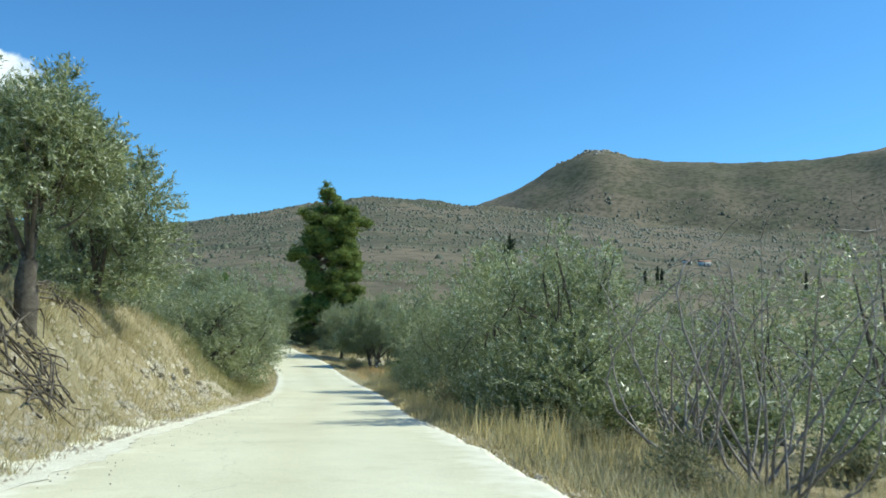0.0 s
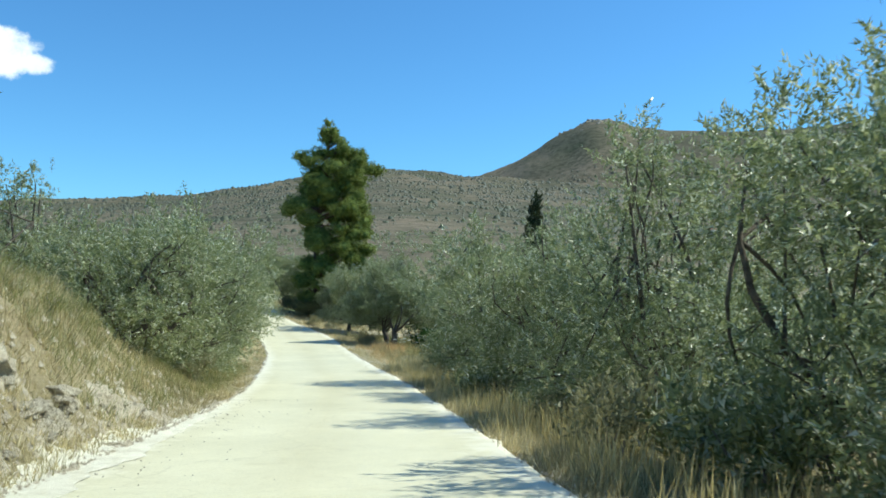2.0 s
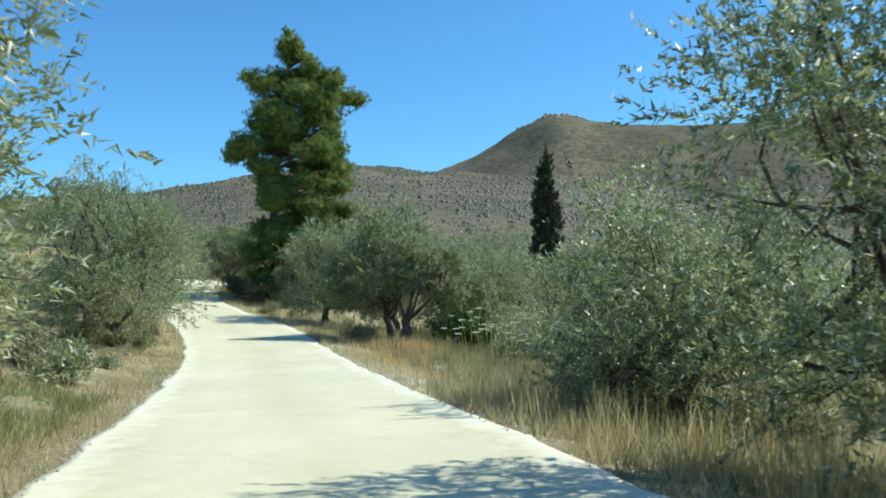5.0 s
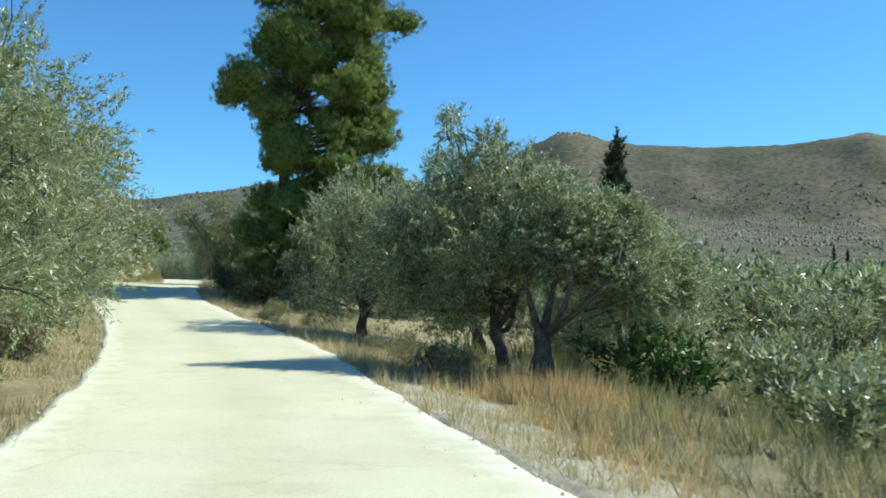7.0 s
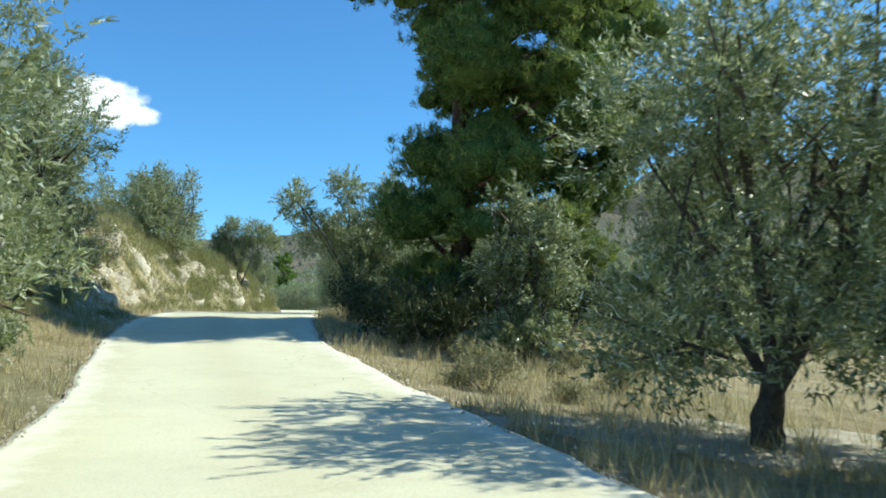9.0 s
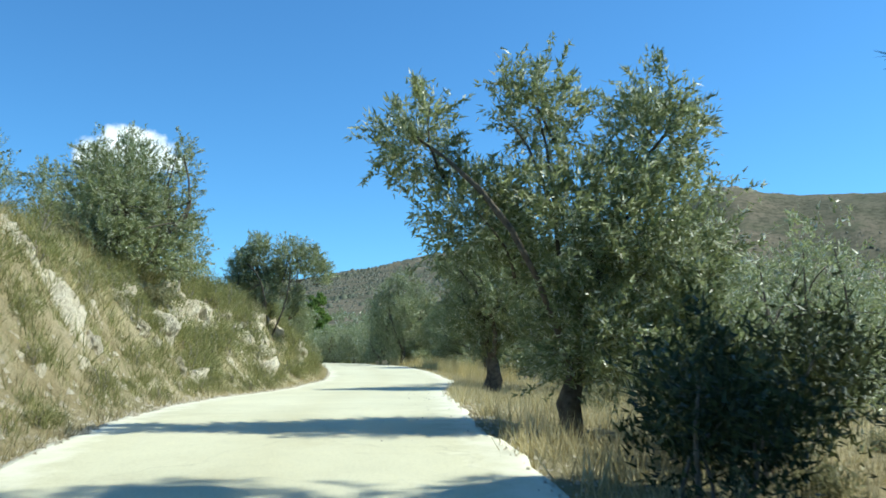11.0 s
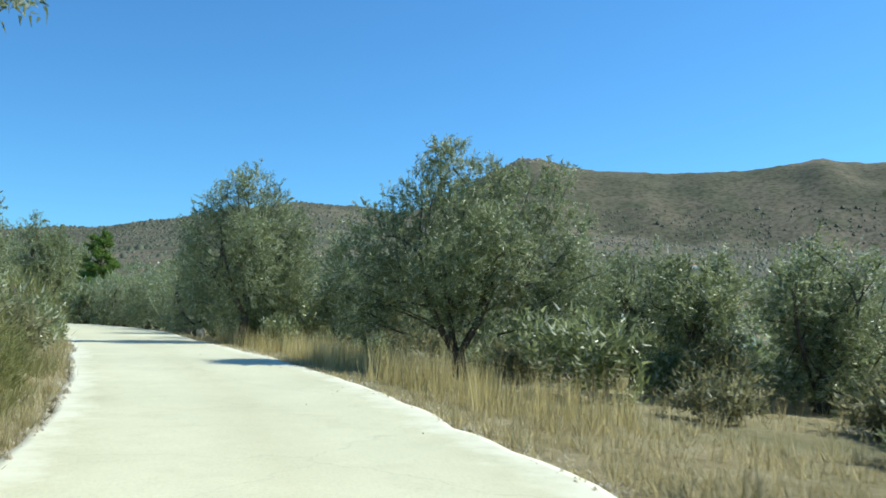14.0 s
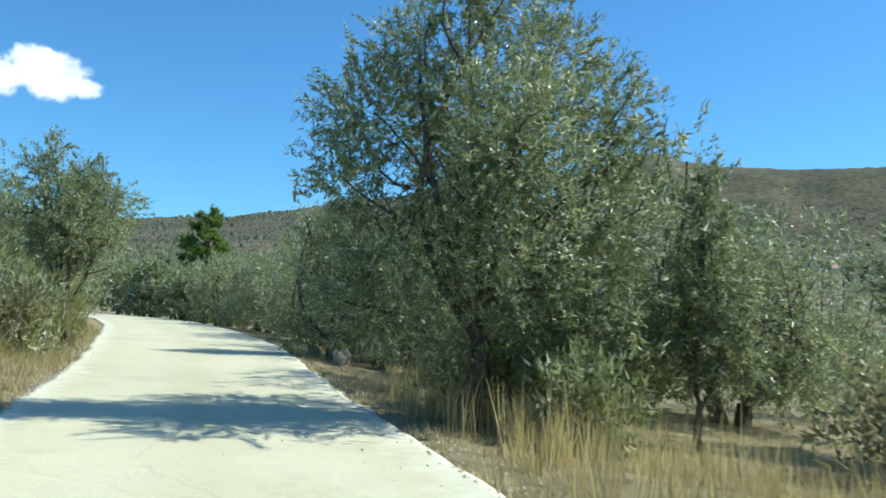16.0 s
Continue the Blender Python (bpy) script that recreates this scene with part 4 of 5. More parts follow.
scrub = [shrub_form(400 + k, (0.55, 0.75, 0.5)[k], (0.7, 0.9, 0.5)[k], SCRUB, 130, 0.1, "shrub", "grey-green dry scrub bush rooted in the bank") for k in range(3)]
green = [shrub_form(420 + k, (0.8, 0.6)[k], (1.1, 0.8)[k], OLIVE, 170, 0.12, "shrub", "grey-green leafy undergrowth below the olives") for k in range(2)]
vine = shrub_form(430, 1.0, 1.1, VINE, 150, 0.16, "shrub", "lush bright-green climbing bush under an olive")
vine.location = (7.5, 61.9, gz(7.5, 61.9))
vine.scale = (1.35, 1.35, 1.25)
used = set()


def broom_form(seed, w, h, blades_n, mat, label):
    """A bushy tuft of countless upright thin shoots."""
    r = np.random.RandomState(seed)
    ob = tagged(new("broom_bush"), label, "shrub", "roadside scrub")
    a, q = r.uniform(0, math.tau, blades_n), np.sqrt(r.rand(blades_n))
    lift = r.rand(blades_n) ** 0.7
    dome = np.sqrt(np.maximum(0, 1 - q * q * 0.85))
    base = np.column_stack([q * w * np.cos(a), q * w * np.sin(a), h * 0.75 * lift * dome])
    way = unit(np.column_stack([np.cos(a) * q, np.sin(a) * q, 1.1 + 0 * q]) + r.normal(size=(blades_n, 3)) * 0.55)
    base = base * (1 + 0.13 * np.sin(a * 5 + seed) + 0.1 * r.normal(size=blades_n))[:, None]
    v, f = blades(base, way, r.uniform(0.07, 0.17, blades_n), r.uniform(0.005, 0.011, blades_n), r)
    part("foliage", mesh_from("foliage", v, f, mat), ob)
    v, f = join([tube(bent((0, 0, -0.15), (r.uniform(-0.6, 0.6) * w, r.uniform(-0.6, 0.6) * w, h * 0.6), r, 4, 0.1), np.linspace(0.02, 0.006, 4), 4) for _ in range(6)])
    part("branchwork", mesh_from("branchwork", v, f, TWIG), ob)
    return ob


BROOM = leaf_material("broom_shoot", [(0.0, (0.17, 0.185, 0.07)), (0.5, (0.295, 0.305, 0.12)), (1.0, (0.48, 0.465, 0.24))], 0.4, 0.7, 0.2)
broom = [broom_form(440 + k, (0.45, 0.6, 0.38)[k], (0.6, 0.8, 0.95)[k], 800, BROOM, ("olive-drab broom bush growing out of the rocks", "thick drab-green broom bush on the bank", "tall feathery broom bush among the rocks")[k]) for k in range(3)]


def plant(form, x, y, s):
    z = gz(x, y) - 0.03
    if form.name not in used:
        used.add(form.name)
        form.location, form.scale = (x, y, z), (s, s, s)
        return
    copy_thing(form, pose(x, y, z, 0, 0, rng.uniform(0, 360))).scale = (s, s, s)


for _ in range(150):  # rocky left bank
    y, d = rng.uniform(79, 114), rng.uniform(0.35, 3.4)
    plant(rng.choice(broom), float(left_edge(y)) - d, y, rng.uniform(0.45, 1.0) * (0.6 if d < 0.8 else 1.0))
for _ in range(58):
    y = rng.uniform(97, 113)
    plant(rng.choice(broom), float(left_edge(y)) - rng.uniform(0.45, 2.4), y, rng.uniform(0.6, 1.1))
for _ in range(38):
    y = rng.uniform(110, 150)
    plant(rng.choice(broom), float(left_edge(y)) - rng.uniform(0.7, 2.6), y, rng.uniform(0.7, 1.3))
for _ in range(32):
    y = rng.uniform(125, 152)
    plant(rng.choice(broom), float(left_edge(y)) - rng.uniform(0.9, 3.2), y, rng.uniform(1.4, 2.3))
for _ in range(50):
    y, d = rng.uniform(78, 112), rng.uniform(1.5, 5.5)
    plant(rng.choice(scrub), float(left_edge(y)) - d, y, rng.uniform(0.5, 1.0))
for _ in range(20):
    y = rng.uniform(12, 36)
    plant(broom[0], float(left_edge(y)) - rng.uniform(1.9, 4.0), y, rng.uniform(0.4, 0.75))
for _ in range(45):
    y = rng.uniform(112, 150)
    plant(rng.choice(scrub + green), float(left_edge(y)) - rng.uniform(0.7, 3.5), y, rng.uniform(0.8, 1.5))
for _ in range(36):
    y = rng.uniform(31, 76)
    plant(rng.choice(scrub + green), float(left_edge(y)) - rng.uniform(1.1, 3.0), y, rng.uniform(0.5, 1.1))
for _ in range(50):  # under the right olives
    y = rng.uniform(8, 48)
    plant(rng.choice(green + green + scrub), float(right_edge(y)) + rng.uniform(1.3, 5.0), y, rng.uniform(0.7, 1.4))
for _ in range(45):
    y = rng.uniform(74, 100)
    plant(rng.choice(scrub), float(right_edge(y)) + rng.uniform(0.9, 5.0), y, rng.uniform(0.4, 0.8))
for _ in range(25):
    y = rng.uniform(112, 150)
    plant(rng.choice(scrub + green), float(right_edge(y)) + rng.uniform(1.6, 6.0), y, rng.uniform(0.7, 1.3))


for _ in range(44):  # bushes on the slope below the lane
    y = rng.uniform(50, 74)
    plant(rng.choice(green), float(right_edge(y)) + rng.uniform(4.5 if y < 61 else 8.0, 16.0), y, rng.uniform(0.8, 1.6))
for _ in range(40):  # thicket on the slope below the last bend
    y = rng.uniform(104, 128)
    plant(rng.choice(green + scrub), float(right_edge(y)) + rng.uniform(4.5, 15.0), y, rng.uniform(1.0, 1.8))


for x, y, s in ((4.2, 62.6, 0.75), (3.9, 63.6, 0.7), (4.5, 64.6, 0.8), (3.7, 65.4, 0.6), (4.75, 61.7, 0.6), (3.5, 67.2, 0.6), (4.2, 68.4, 0.7)):  # round the feet of the two old olives
    plant(scrub[1], x, y, s)
for x, y, s in ((-3.2, 129.6, 1.3), (-2.7, 128.4, 1.2), (-4.0, 130.6, 1.3), (-2.2, 130.2, 1.4)):
    plant(green[0], x, y, s)


# very dark bushes, added to fill the dark mass round the pine's foot
LENTISK = leaf_material("lentisk_leaf", [(0.0, (0.03, 0.045, 0.018)), (0.7, (0.075, 0.095, 0.035)), (1.0, (0.16, 0.18, 0.08))], 0.2)
lentisk = shrub_form(432, 0.9, 1.3, LENTISK, 420, 0.09, "shrub", "dense dark-green bush at the edge of the lane")
for x, y, s in ((-1.05, 84.6, 1.0), (-0.1, 86.2, 1.15), (0.7, 84.0, 0.9), (0.9, 87.6, 1.2), (-0.25, 81.2, 1.0), (0.35, 79.9, 1.1), (1.2, 80.6, 1.3), (2.4, 80.4, 1.25), (3.4, 81.6, 1.4), (2.9, 83.5, 1.5)):
    plant(lentisk, x, y, s)


# ---- a dry bush with bare pale twigs, before the first olive ----
def bare_bush(x, y, h, seed):
    rng = np.random.RandomState(seed)
    ob = tagged(new("bare_bush"), "nearly leafless bush of pale arching twigs", "bush")
    ob.location = (x, y, gz(x, y))
    pieces = []
    for _ in range(19):
        a, r = rng.uniform(0, math.tau), rng.uniform(0.3, 1.6)
        tip = np.array([r * math.cos(a), r * math.sin(a), h * rng.uniform(0.5, 1.08)])
        p = bent((rng.uniform(-0.3, 0.3), rng.uniform(-0.3, 0.3), -0.1), tip, rng, 8, 0.16)
        pieces.append(tube(p, np.linspace(0.022, 0.005, 8), 4))
        for _ in range(4):
            s = p[rng.randint(3, 8)]
            pieces.append(tube(bent(s, s + rng.normal(size=3) * 0.35 + (0, 0, 0.1), rng, 4, 0.2), np.linspace(0.008, 0.003, 4), 3))
    v, f = join([q for q in pieces])
    part("branchwork", mesh_from("branchwork", v, f, TWIG, True), ob)
    v, f = sprays(rng, [(0, 0, h * 0.5, 1.5, 1.5, h * 0.45)], 70, 6, 0.08, 0.014, 0.3, 0.4, 0.5)
    part("foliage", mesh_from("foliage", v, f, SCRUB), ob)


bare_bush(5.3, 9.0, 3.0, 71)
bare_bush(5.6, 11.6, 2.8, 72)


def brushwood(x, y, length, seed):
    """Branches lying in a heap along the slope."""
    rng = np.random.RandomState(seed)
    ob = tagged(new("brushwood"), "dark heap of branches lying on the dry bank", "brushwood")
    ob.location = (x, y, gz(x, y))
    for _ in range(46):
        c = np.array([rng.uniform(-0.25, 0.25) + 0.16 * length * rng.uniform(-1, 1), rng.uniform(-0.5, 0.5) * length])
        a = rng.normal() * 0.5 + 1.35
        d = np.array([math.cos(a), math.sin(a)]) * rng.uniform(0.25, 0.6)
        ends = []
        for q in (c - d, c + d):
            ends.append((q[0], q[1], gz(x + q[0], y + q[1]) - ob.location.z + rng.uniform(0.02, 0.2)))
        v, f = tube(bent(ends[0], ends[1], rng, 5, 0.1), np.linspace(0.02, 0.006, 5), 5)
        part("branch", mesh_from("branch", v, f, BARK, True), ob)


# heaps added to fill an unexplained dark patch on the bank
brushwood(-3.75, 13.0, 1.9, 741)
brushwood(-4.6, 17.2, 1.6, 742)


# ---- grass: countless blades, in clumps ----
def grass(name, label, n, area, height, width, mat, seed, clump=9, lean=0.35):
    r = np.random.RandomState(seed)
    c = area(r, n // clump)
    base = np.repeat(c, clump, 0) + r.normal(size=(len(c) * clump, 2)) * 0.07
    m = len(base)
    tall = np.repeat(r.uniform(0.45, 1.1, len(c)), clump) * r.uniform(0.6, 1.1, m) * height
    b = np.column_stack([base, ground_z(base[:, 0], base[:, 1]) - 0.03])
    way = unit(np.column_stack([r.normal(size=(m, 2)) * lean, np.ones(m)]))
    v, f = blades(b, way, tall, np.full(m, width) * r.uniform(0.6, 1.3, m), r)
    return tagged(new(name, mesh_from(name, v, f, mat)), label, "grass", kind="stuff")


def strip(edge, sign, y0, y1, d0, d1, power=1.4):
    def area(r, n):
        y = r.uniform(y0, y1, n)
        d = d0 + (d1 - d0) * r.rand(n) ** power
        patchy = wobble(y, d * sign, 1.9, 21) + 0.6 * wobble(y, d, 5.0, 22) + r.normal(size=n) * 0.25 > -0.15
        return np.column_stack([edge(y) + sign * d, y])[patchy]
    return area


grass("dry_grass", "straw-yellow stubble on the bank near the start", 65000, strip(left_edge, -1, 2, 36, 0.2, 6.0, 1.0), 0.28, 0.011, DRY, 80, 7, 0.6)
grass("dry_grass", "straw-yellow dry grass on the left bank", 90000, strip(left_edge, -1, -2, 112, 0.1, 6.0), 0.3, 0.007, DRY, 81)
grass("dry_grass", "straw-yellow dry grass along the right verge", 90000, strip(right_edge, 1, -2, 112, 0.1, 5.0), 0.38, 0.007, DRY, 82)
grass("dry_grass", "thin dry grass between the far olives", 45000, strip(right_edge, 1, 46, 130, 1.5, 22, 1.2), 0.5, 0.009, DRY, 83)
grass("dry_grass", "dry grass of the left bank past the bend", 25000, strip(left_edge, -1, 108, 150, 0.1, 4.0), 0.35, 0.009, DRY, 84)
grass("dry_grass", "tawny knee-high grass along the top of the rocks", 26000, strip(left_edge, -1, 78, 109, 1.7, 6.5, 1.0), 0.5, 0.007, DRY, 88, 10, 0.45)
grass("reeds", "tall yellow reed-like grass standing on the verge", 9000, strip(right_edge, 1, 111, 133, 0.6, 3.0, 1.0), 0.85, 0.0075, REED, 85, 14, 0.16)
grass("dry_grass", "tufts of tawny grass between the pale rocks", 14000, strip(left_edge, -1, 8, 34, 1.6, 5.0, 1.0), 0.42, 0.008, DRY, 76, 16, 0.4)
grass("reeds", "tall pale grass under the olives by the verge", 9000, strip(right_edge, 1, 10, 48, 0.4, 2.2, 1.0), 0.75, 0.01, REED, 86, 12, 0.22)
grass("dry_grass", "short pale grass along the edge of the lane", 26000, strip(right_edge, 1, 98, 150, 0.02, 1.3, 1.0), 0.2, 0.007, DRY, 77, 9, 0.6)
grass("dry_grass", "short pale grass at the edge of the lane", 22000, strip(right_edge, 1, 4, 60, 0.02, 1.0, 1.0), 0.18, 0.007, DRY, 78, 9, 0.6)
grass("green_weeds", "tangled grey-green weeds on the verge below the olives", 26000, strip(right_edge, 1, 44, 64, 1.6, 8.0, 1.0), 0.6, 0.007, SCRUB, 89, 12, 0.5)
grass("green_weeds", "pale yellow-green weeds below the roadside olives", 22000, strip(left_edge, -1, 26, 48, 0.5, 3.0, 1.0), 0.42, 0.006, BROOM, 93, 12, 0.5)
grass("green_weeds", "drab green weeds along the foot of the bank", 26000, strip(left_edge, -1, 80, 150, 0.25, 3.0, 1.0), 0.4, 0.006, BROOM, 94, 12, 0.5)
grass("green_weeds", "drab olive-green weeds growing between the rocks", 30000, strip(left_edge, -1, 90, 117, 0.4, 2.6, 1.0), 0.42, 0.007, BROOM, 95, 14, 0.5)
grass("green_weeds", "grey-green weeds mixed into the dry verge grass", 26000, strip(right_edge, 1, 4, 48, 0.25, 3.2, 1.0), 0.4, 0.007, SCRUB, 73, 12, 0.5)
grass("green_weeds", "rank green weeds on the slope below the lane", 22000, strip(right_edge, 1, 44, 70, 3.0, 14.0, 1.0), 0.85, 0.011, BROOM, 74, 12, 0.35)
grass("rust_weeds", "golden and rust-coloured weeds along the gravel edge", 2200, strip(right_edge, 1, 50.5, 61, 0.75, 2.4, 1.0), 0.45, 0.011, RUST, 75, 12, 0.35)
grass("rust_weeds", "rust-orange withered weeds beside the lane", 4000, lambda r, n: np.column_stack([np.maximum(5.3 + r.normal(size=n) * 0.6, 3.7), 60.7 + r.normal(size=n) * 0.9]), 0.62, 0.011, RUST, 87, 10, 0.4)


# ---- stones of the bank ----
def stone_mesh(seed):
    r = random.Random(seed)
    bm = bmesh.new()
    bmesh.ops.create_icosphere(bm, subdivisions=3, radius=1)
    o = Vector((r.uniform(0, 99), r.uniform(0, 99), r.uniform(0, 99)))
    for v in bm.verts:
        d = v.co.normalized()
        cell = noise.cell_vector(d * 1.4 + o)
        k = 0.72 + 0.4 * noise.noise(d * 1.5 + o) + 0.3 * abs(noise.noise(d * 3.2 + o)) + 0.16 * (cell.x - 0.5) - 0.2 * abs(noise.noise(d * 6.5 + o))
        v.co = d * (k + 0.16 * noise.noise(d * 11 + o))
    me = bpy.data.meshes.new("rock")
    bm.to_mesh(me)
    bm.free()
    me.materials.append(STONE)
    return me


stones = [stone_mesh(k) for k in range(8)]


def rock(x, y, sx, sy, sz, label="weathered pale limestone outcrop in the bank"):
    ob = tagged(new("rock", rng.choice(stones)), label, "rock", "limestone rocks of the bank")
    ob.location = (x, y, gz(x, y) - sz * 0.05)
    ob.rotation_euler = (rng.uniform(-0.3, 0.3), rng.uniform(-0.3, 0.3), rng.uniform(0, 6.28))
    ob.scale = (sx, sy, sz)


def rock_face(name, label, y0, y1, d0, d1, seed, amount, proud):
    """A broken limestone face that comes out of the bank in ragged blocks."""
    step = 0.07
    ys = np.arange(y0, y1, step)
    ds = np.arange(d0, d1, step)
    Y, D = np.meshgrid(ys, ds)
    X = left_edge(Y) - D
    base = ground_z(X, Y)
    rim = np.minimum(np.minimum((Y - y0) / 1.2, (y1 - Y) / 1.2), np.minimum((D - d0) / 0.25, (d1 - D) / 0.35))
    show = wobble(Y, D * 1.3, 3.1, seed) * 1.5 + 0.9 * wobble(Y, D, 1.2, seed + 1) + amount
    show = np.clip(np.minimum(show, rim), -0.5, 0.75)
    v, block_of = [], []
    for x, y, z, s in zip(X.ravel(), Y.ravel(), base.ravel(), show.ravel()):
        p = Vector((x * 1.3, y * 1.3, z * 1.1 + seed))
        near, places = noise.voronoi(p * 1.9)
        gap = min(1.0, (near[1] - near[0]) * 5)
        block = noise.cell(places[0] * 7.3)
        fine = noise.voronoi(p * 6.5)[0]
        h = proud * s * (0.55 + 0.75 * block) * (0.4 + 0.6 * gap) + 0.1 * min(1.0, (fine[1] - fine[0]) * 3) * (s > 0) - 0.07 + 0.09 * noise.noise(p * 9.0) * (s > 0)
        v.append((x + h * 0.75, y, z + h * 0.7))
        q = noise.voronoi(p * 0.75)[1][0]
        block_of.append(int(q.x * 7919 + q.y * 104729 + q.z * 1299709))
    n = len(ys)
    i = np.arange(len(v)).reshape(len(ds), n)
    f = np.stack([i[:-1, :-1], i[1:, :-1], i[1:, 1:], i[:-1, 1:]], -1)
    keep = (show[:-1, :-1] > -0.12) | (show[1:, 1:] > -0.12)
    f = f[keep].reshape(-1, 4)
    v, owner = np.array(v), np.array(block_of)[f[:, 0]]
    outcrop = tagged(new(name), label, "rock", "limestone rocks of the bank")
    outcrop.location = (X[0, len(ys) // 2], ys[len(ys) // 2], base[0, len(ys) // 2])
    # one block for each joined piece of a cell; slivers are left out
    mates = [f[owner == k] for k in np.unique(owner)]
    for faces in mates:
        tag = {}
        for quad in faces:
            for q in quad:
                tag[q] = q
        moved = True
        while moved:
            moved = False
            for quad in faces:
                low = min(tag[q] for q in quad)
                for q in quad:
                    if tag[q] != low:
                        tag[q], moved = low, True
        root = np.array([tag[quad[0]] for quad in faces])
        for r in np.unique(root):
            own = faces[root == r]
            if len(own) > 5:
                used_verts, quads = np.unique(own, return_inverse=True)
                part("block", mesh_from("block", v[used_verts] - np.array(outcrop.location), quads.reshape(-1, 4), STONE), outcrop)


rock_face("rock_outcrop", "crumbling whitish limestone face in the straw bank", 20.5, 28.4, 0.5, 1.55, 5, -0.02, 0.26)
rock_face("rock_outcrop", "broken creamy limestone ledge above the lane", 83.0, 92.5, 0.6, 2.9, 9, -0.34, 0.5)
rock_face("rock_outcrop", "broken creamy limestone ledge overgrown with scrub", 92.0, 101.5, 0.6, 2.4, 14, -0.36, 0.5)
rock_face("rock_outcrop", "pale limestone ridge where the bank runs out", 101.0, 112.0, 0.55, 2.2, 23, -0.42, 0.5)
for _ in range(26):
    y = rng.uniform(84, 109)
    s = rng.uniform(0.08, 0.2)
    rock(float(left_edge(y)) - rng.uniform(0.4, 1.8), y, s, s * rng.uniform(0.8, 1.4), s * rng.uniform(0.9, 1.5))
for x, y, s in ((-7.6, 87.7, 0.38), (-7.9, 92.3, 0.22), (-8.2, 96.9, 0.4), (-8.4, 100.4, 0.34), (-7.5, 104.0, 0.42), (-7.75, 108.1, 0.3), (-7.35, 110.1, 0.5), (-7.5, 110.8, 0.4), (-7.2, 109.3, 0.3)):
    rock(x, y, s * 0.8, s, s * 1.3)
for _ in range(34):
    y = rng.uniform(8, 33)
    s = rng.uniform(0.04, 0.13)
    rock(float(left_edge(y)) - rng.uniform(0.1, 0.9), y, s, s * 1.3, s * 0.8, "small pale stone fallen to the foot of the bank")


for _ in range(24):
    y = rng.uniform(19, 28)
    s = rng.uniform(0.08, 0.26)
    rock(float(left_edge(y)) - rng.uniform(0.5, 1.4), y, s, s * rng.uniform(0.9, 1.5), s * rng.uniform(0.7, 1.1), "pale broken limestone showing through the straw bank")


def crumbs(name, label, edge, sign, n, seed, lo, hi, mat, size, wide=0.35):
    """Loose grit: countless little pyramids beside the slab's edge."""
    r = np.random.RandomState(seed)
    y = r.uniform(lo, hi, n)
    x = edge(y) + sign * np.abs(r.normal(size=n)) * wide - sign * 0.08
    z = np.maximum(ground_z(x, y), road_z(y) + 0.02 - np.where((x > left_edge(y)) & (x < right_edge(y)), 0, 9))
    s = size * r.uniform(0.4, 1.4, n)
    c = np.column_stack([x, y, z])
    a = r.uniform(0, math.tau, n)
    v = np.stack([c + np.column_stack([np.cos(a + k * 2.1) * s, np.sin(a + k * 2.1) * s, -0.2 * s]) for k in range(3)] + [c + np.column_stack([0 * s, 0 * s, s * 0.9])], 1).reshape(-1, 3)
    i = np.arange(n) * 4
    f = np.concatenate([np.stack([i, i + 1, i + 3], 1), np.stack([i + 1, i + 2, i + 3], 1), np.stack([i + 2, i, i + 3], 1)])
    tagged(new(name, mesh_from(name, v, f, mat)), label, "gravel" if name == "gravel" else "litter", kind="stuff")


crumbs("gravel", "loose pale stones along the left edge of the lane", left_edge, -1, 5000, 91, -2, 135, STONE, 0.024)
crumbs("gravel", "broken pale stones strewn over the bank", left_edge, -1, 1500, 96, 10, 33, STONE, 0.07, 1.1)
crumbs("gravel", "broken pale stones among the scrub of the bank", left_edge, -1, 1300, 97, 82, 114, STONE, 0.06, 1.2)
crumbs("gravel", "pale rubble fallen from the bank onto the verge", left_edge, -1, 2600, 90, 4, 33, STONE, 0.045, 0.55)
crumbs("leaf_litter", "dry leaves and bits of bark blown onto the lane", left_edge, 1, 420, 99, 8, 34, BARK, 0.012, 0.7)
crumbs("leaf_litter", "dry leaves and bits of bark on the lane", right_edge, -1, 300, 100, 44, 130, BARK, 0.011, 0.6)
crumbs("gravel", "loose pale stones along the right edge of the lane", right_edge, 1, 4000, 92, -2, 135, STONE, 0.024)


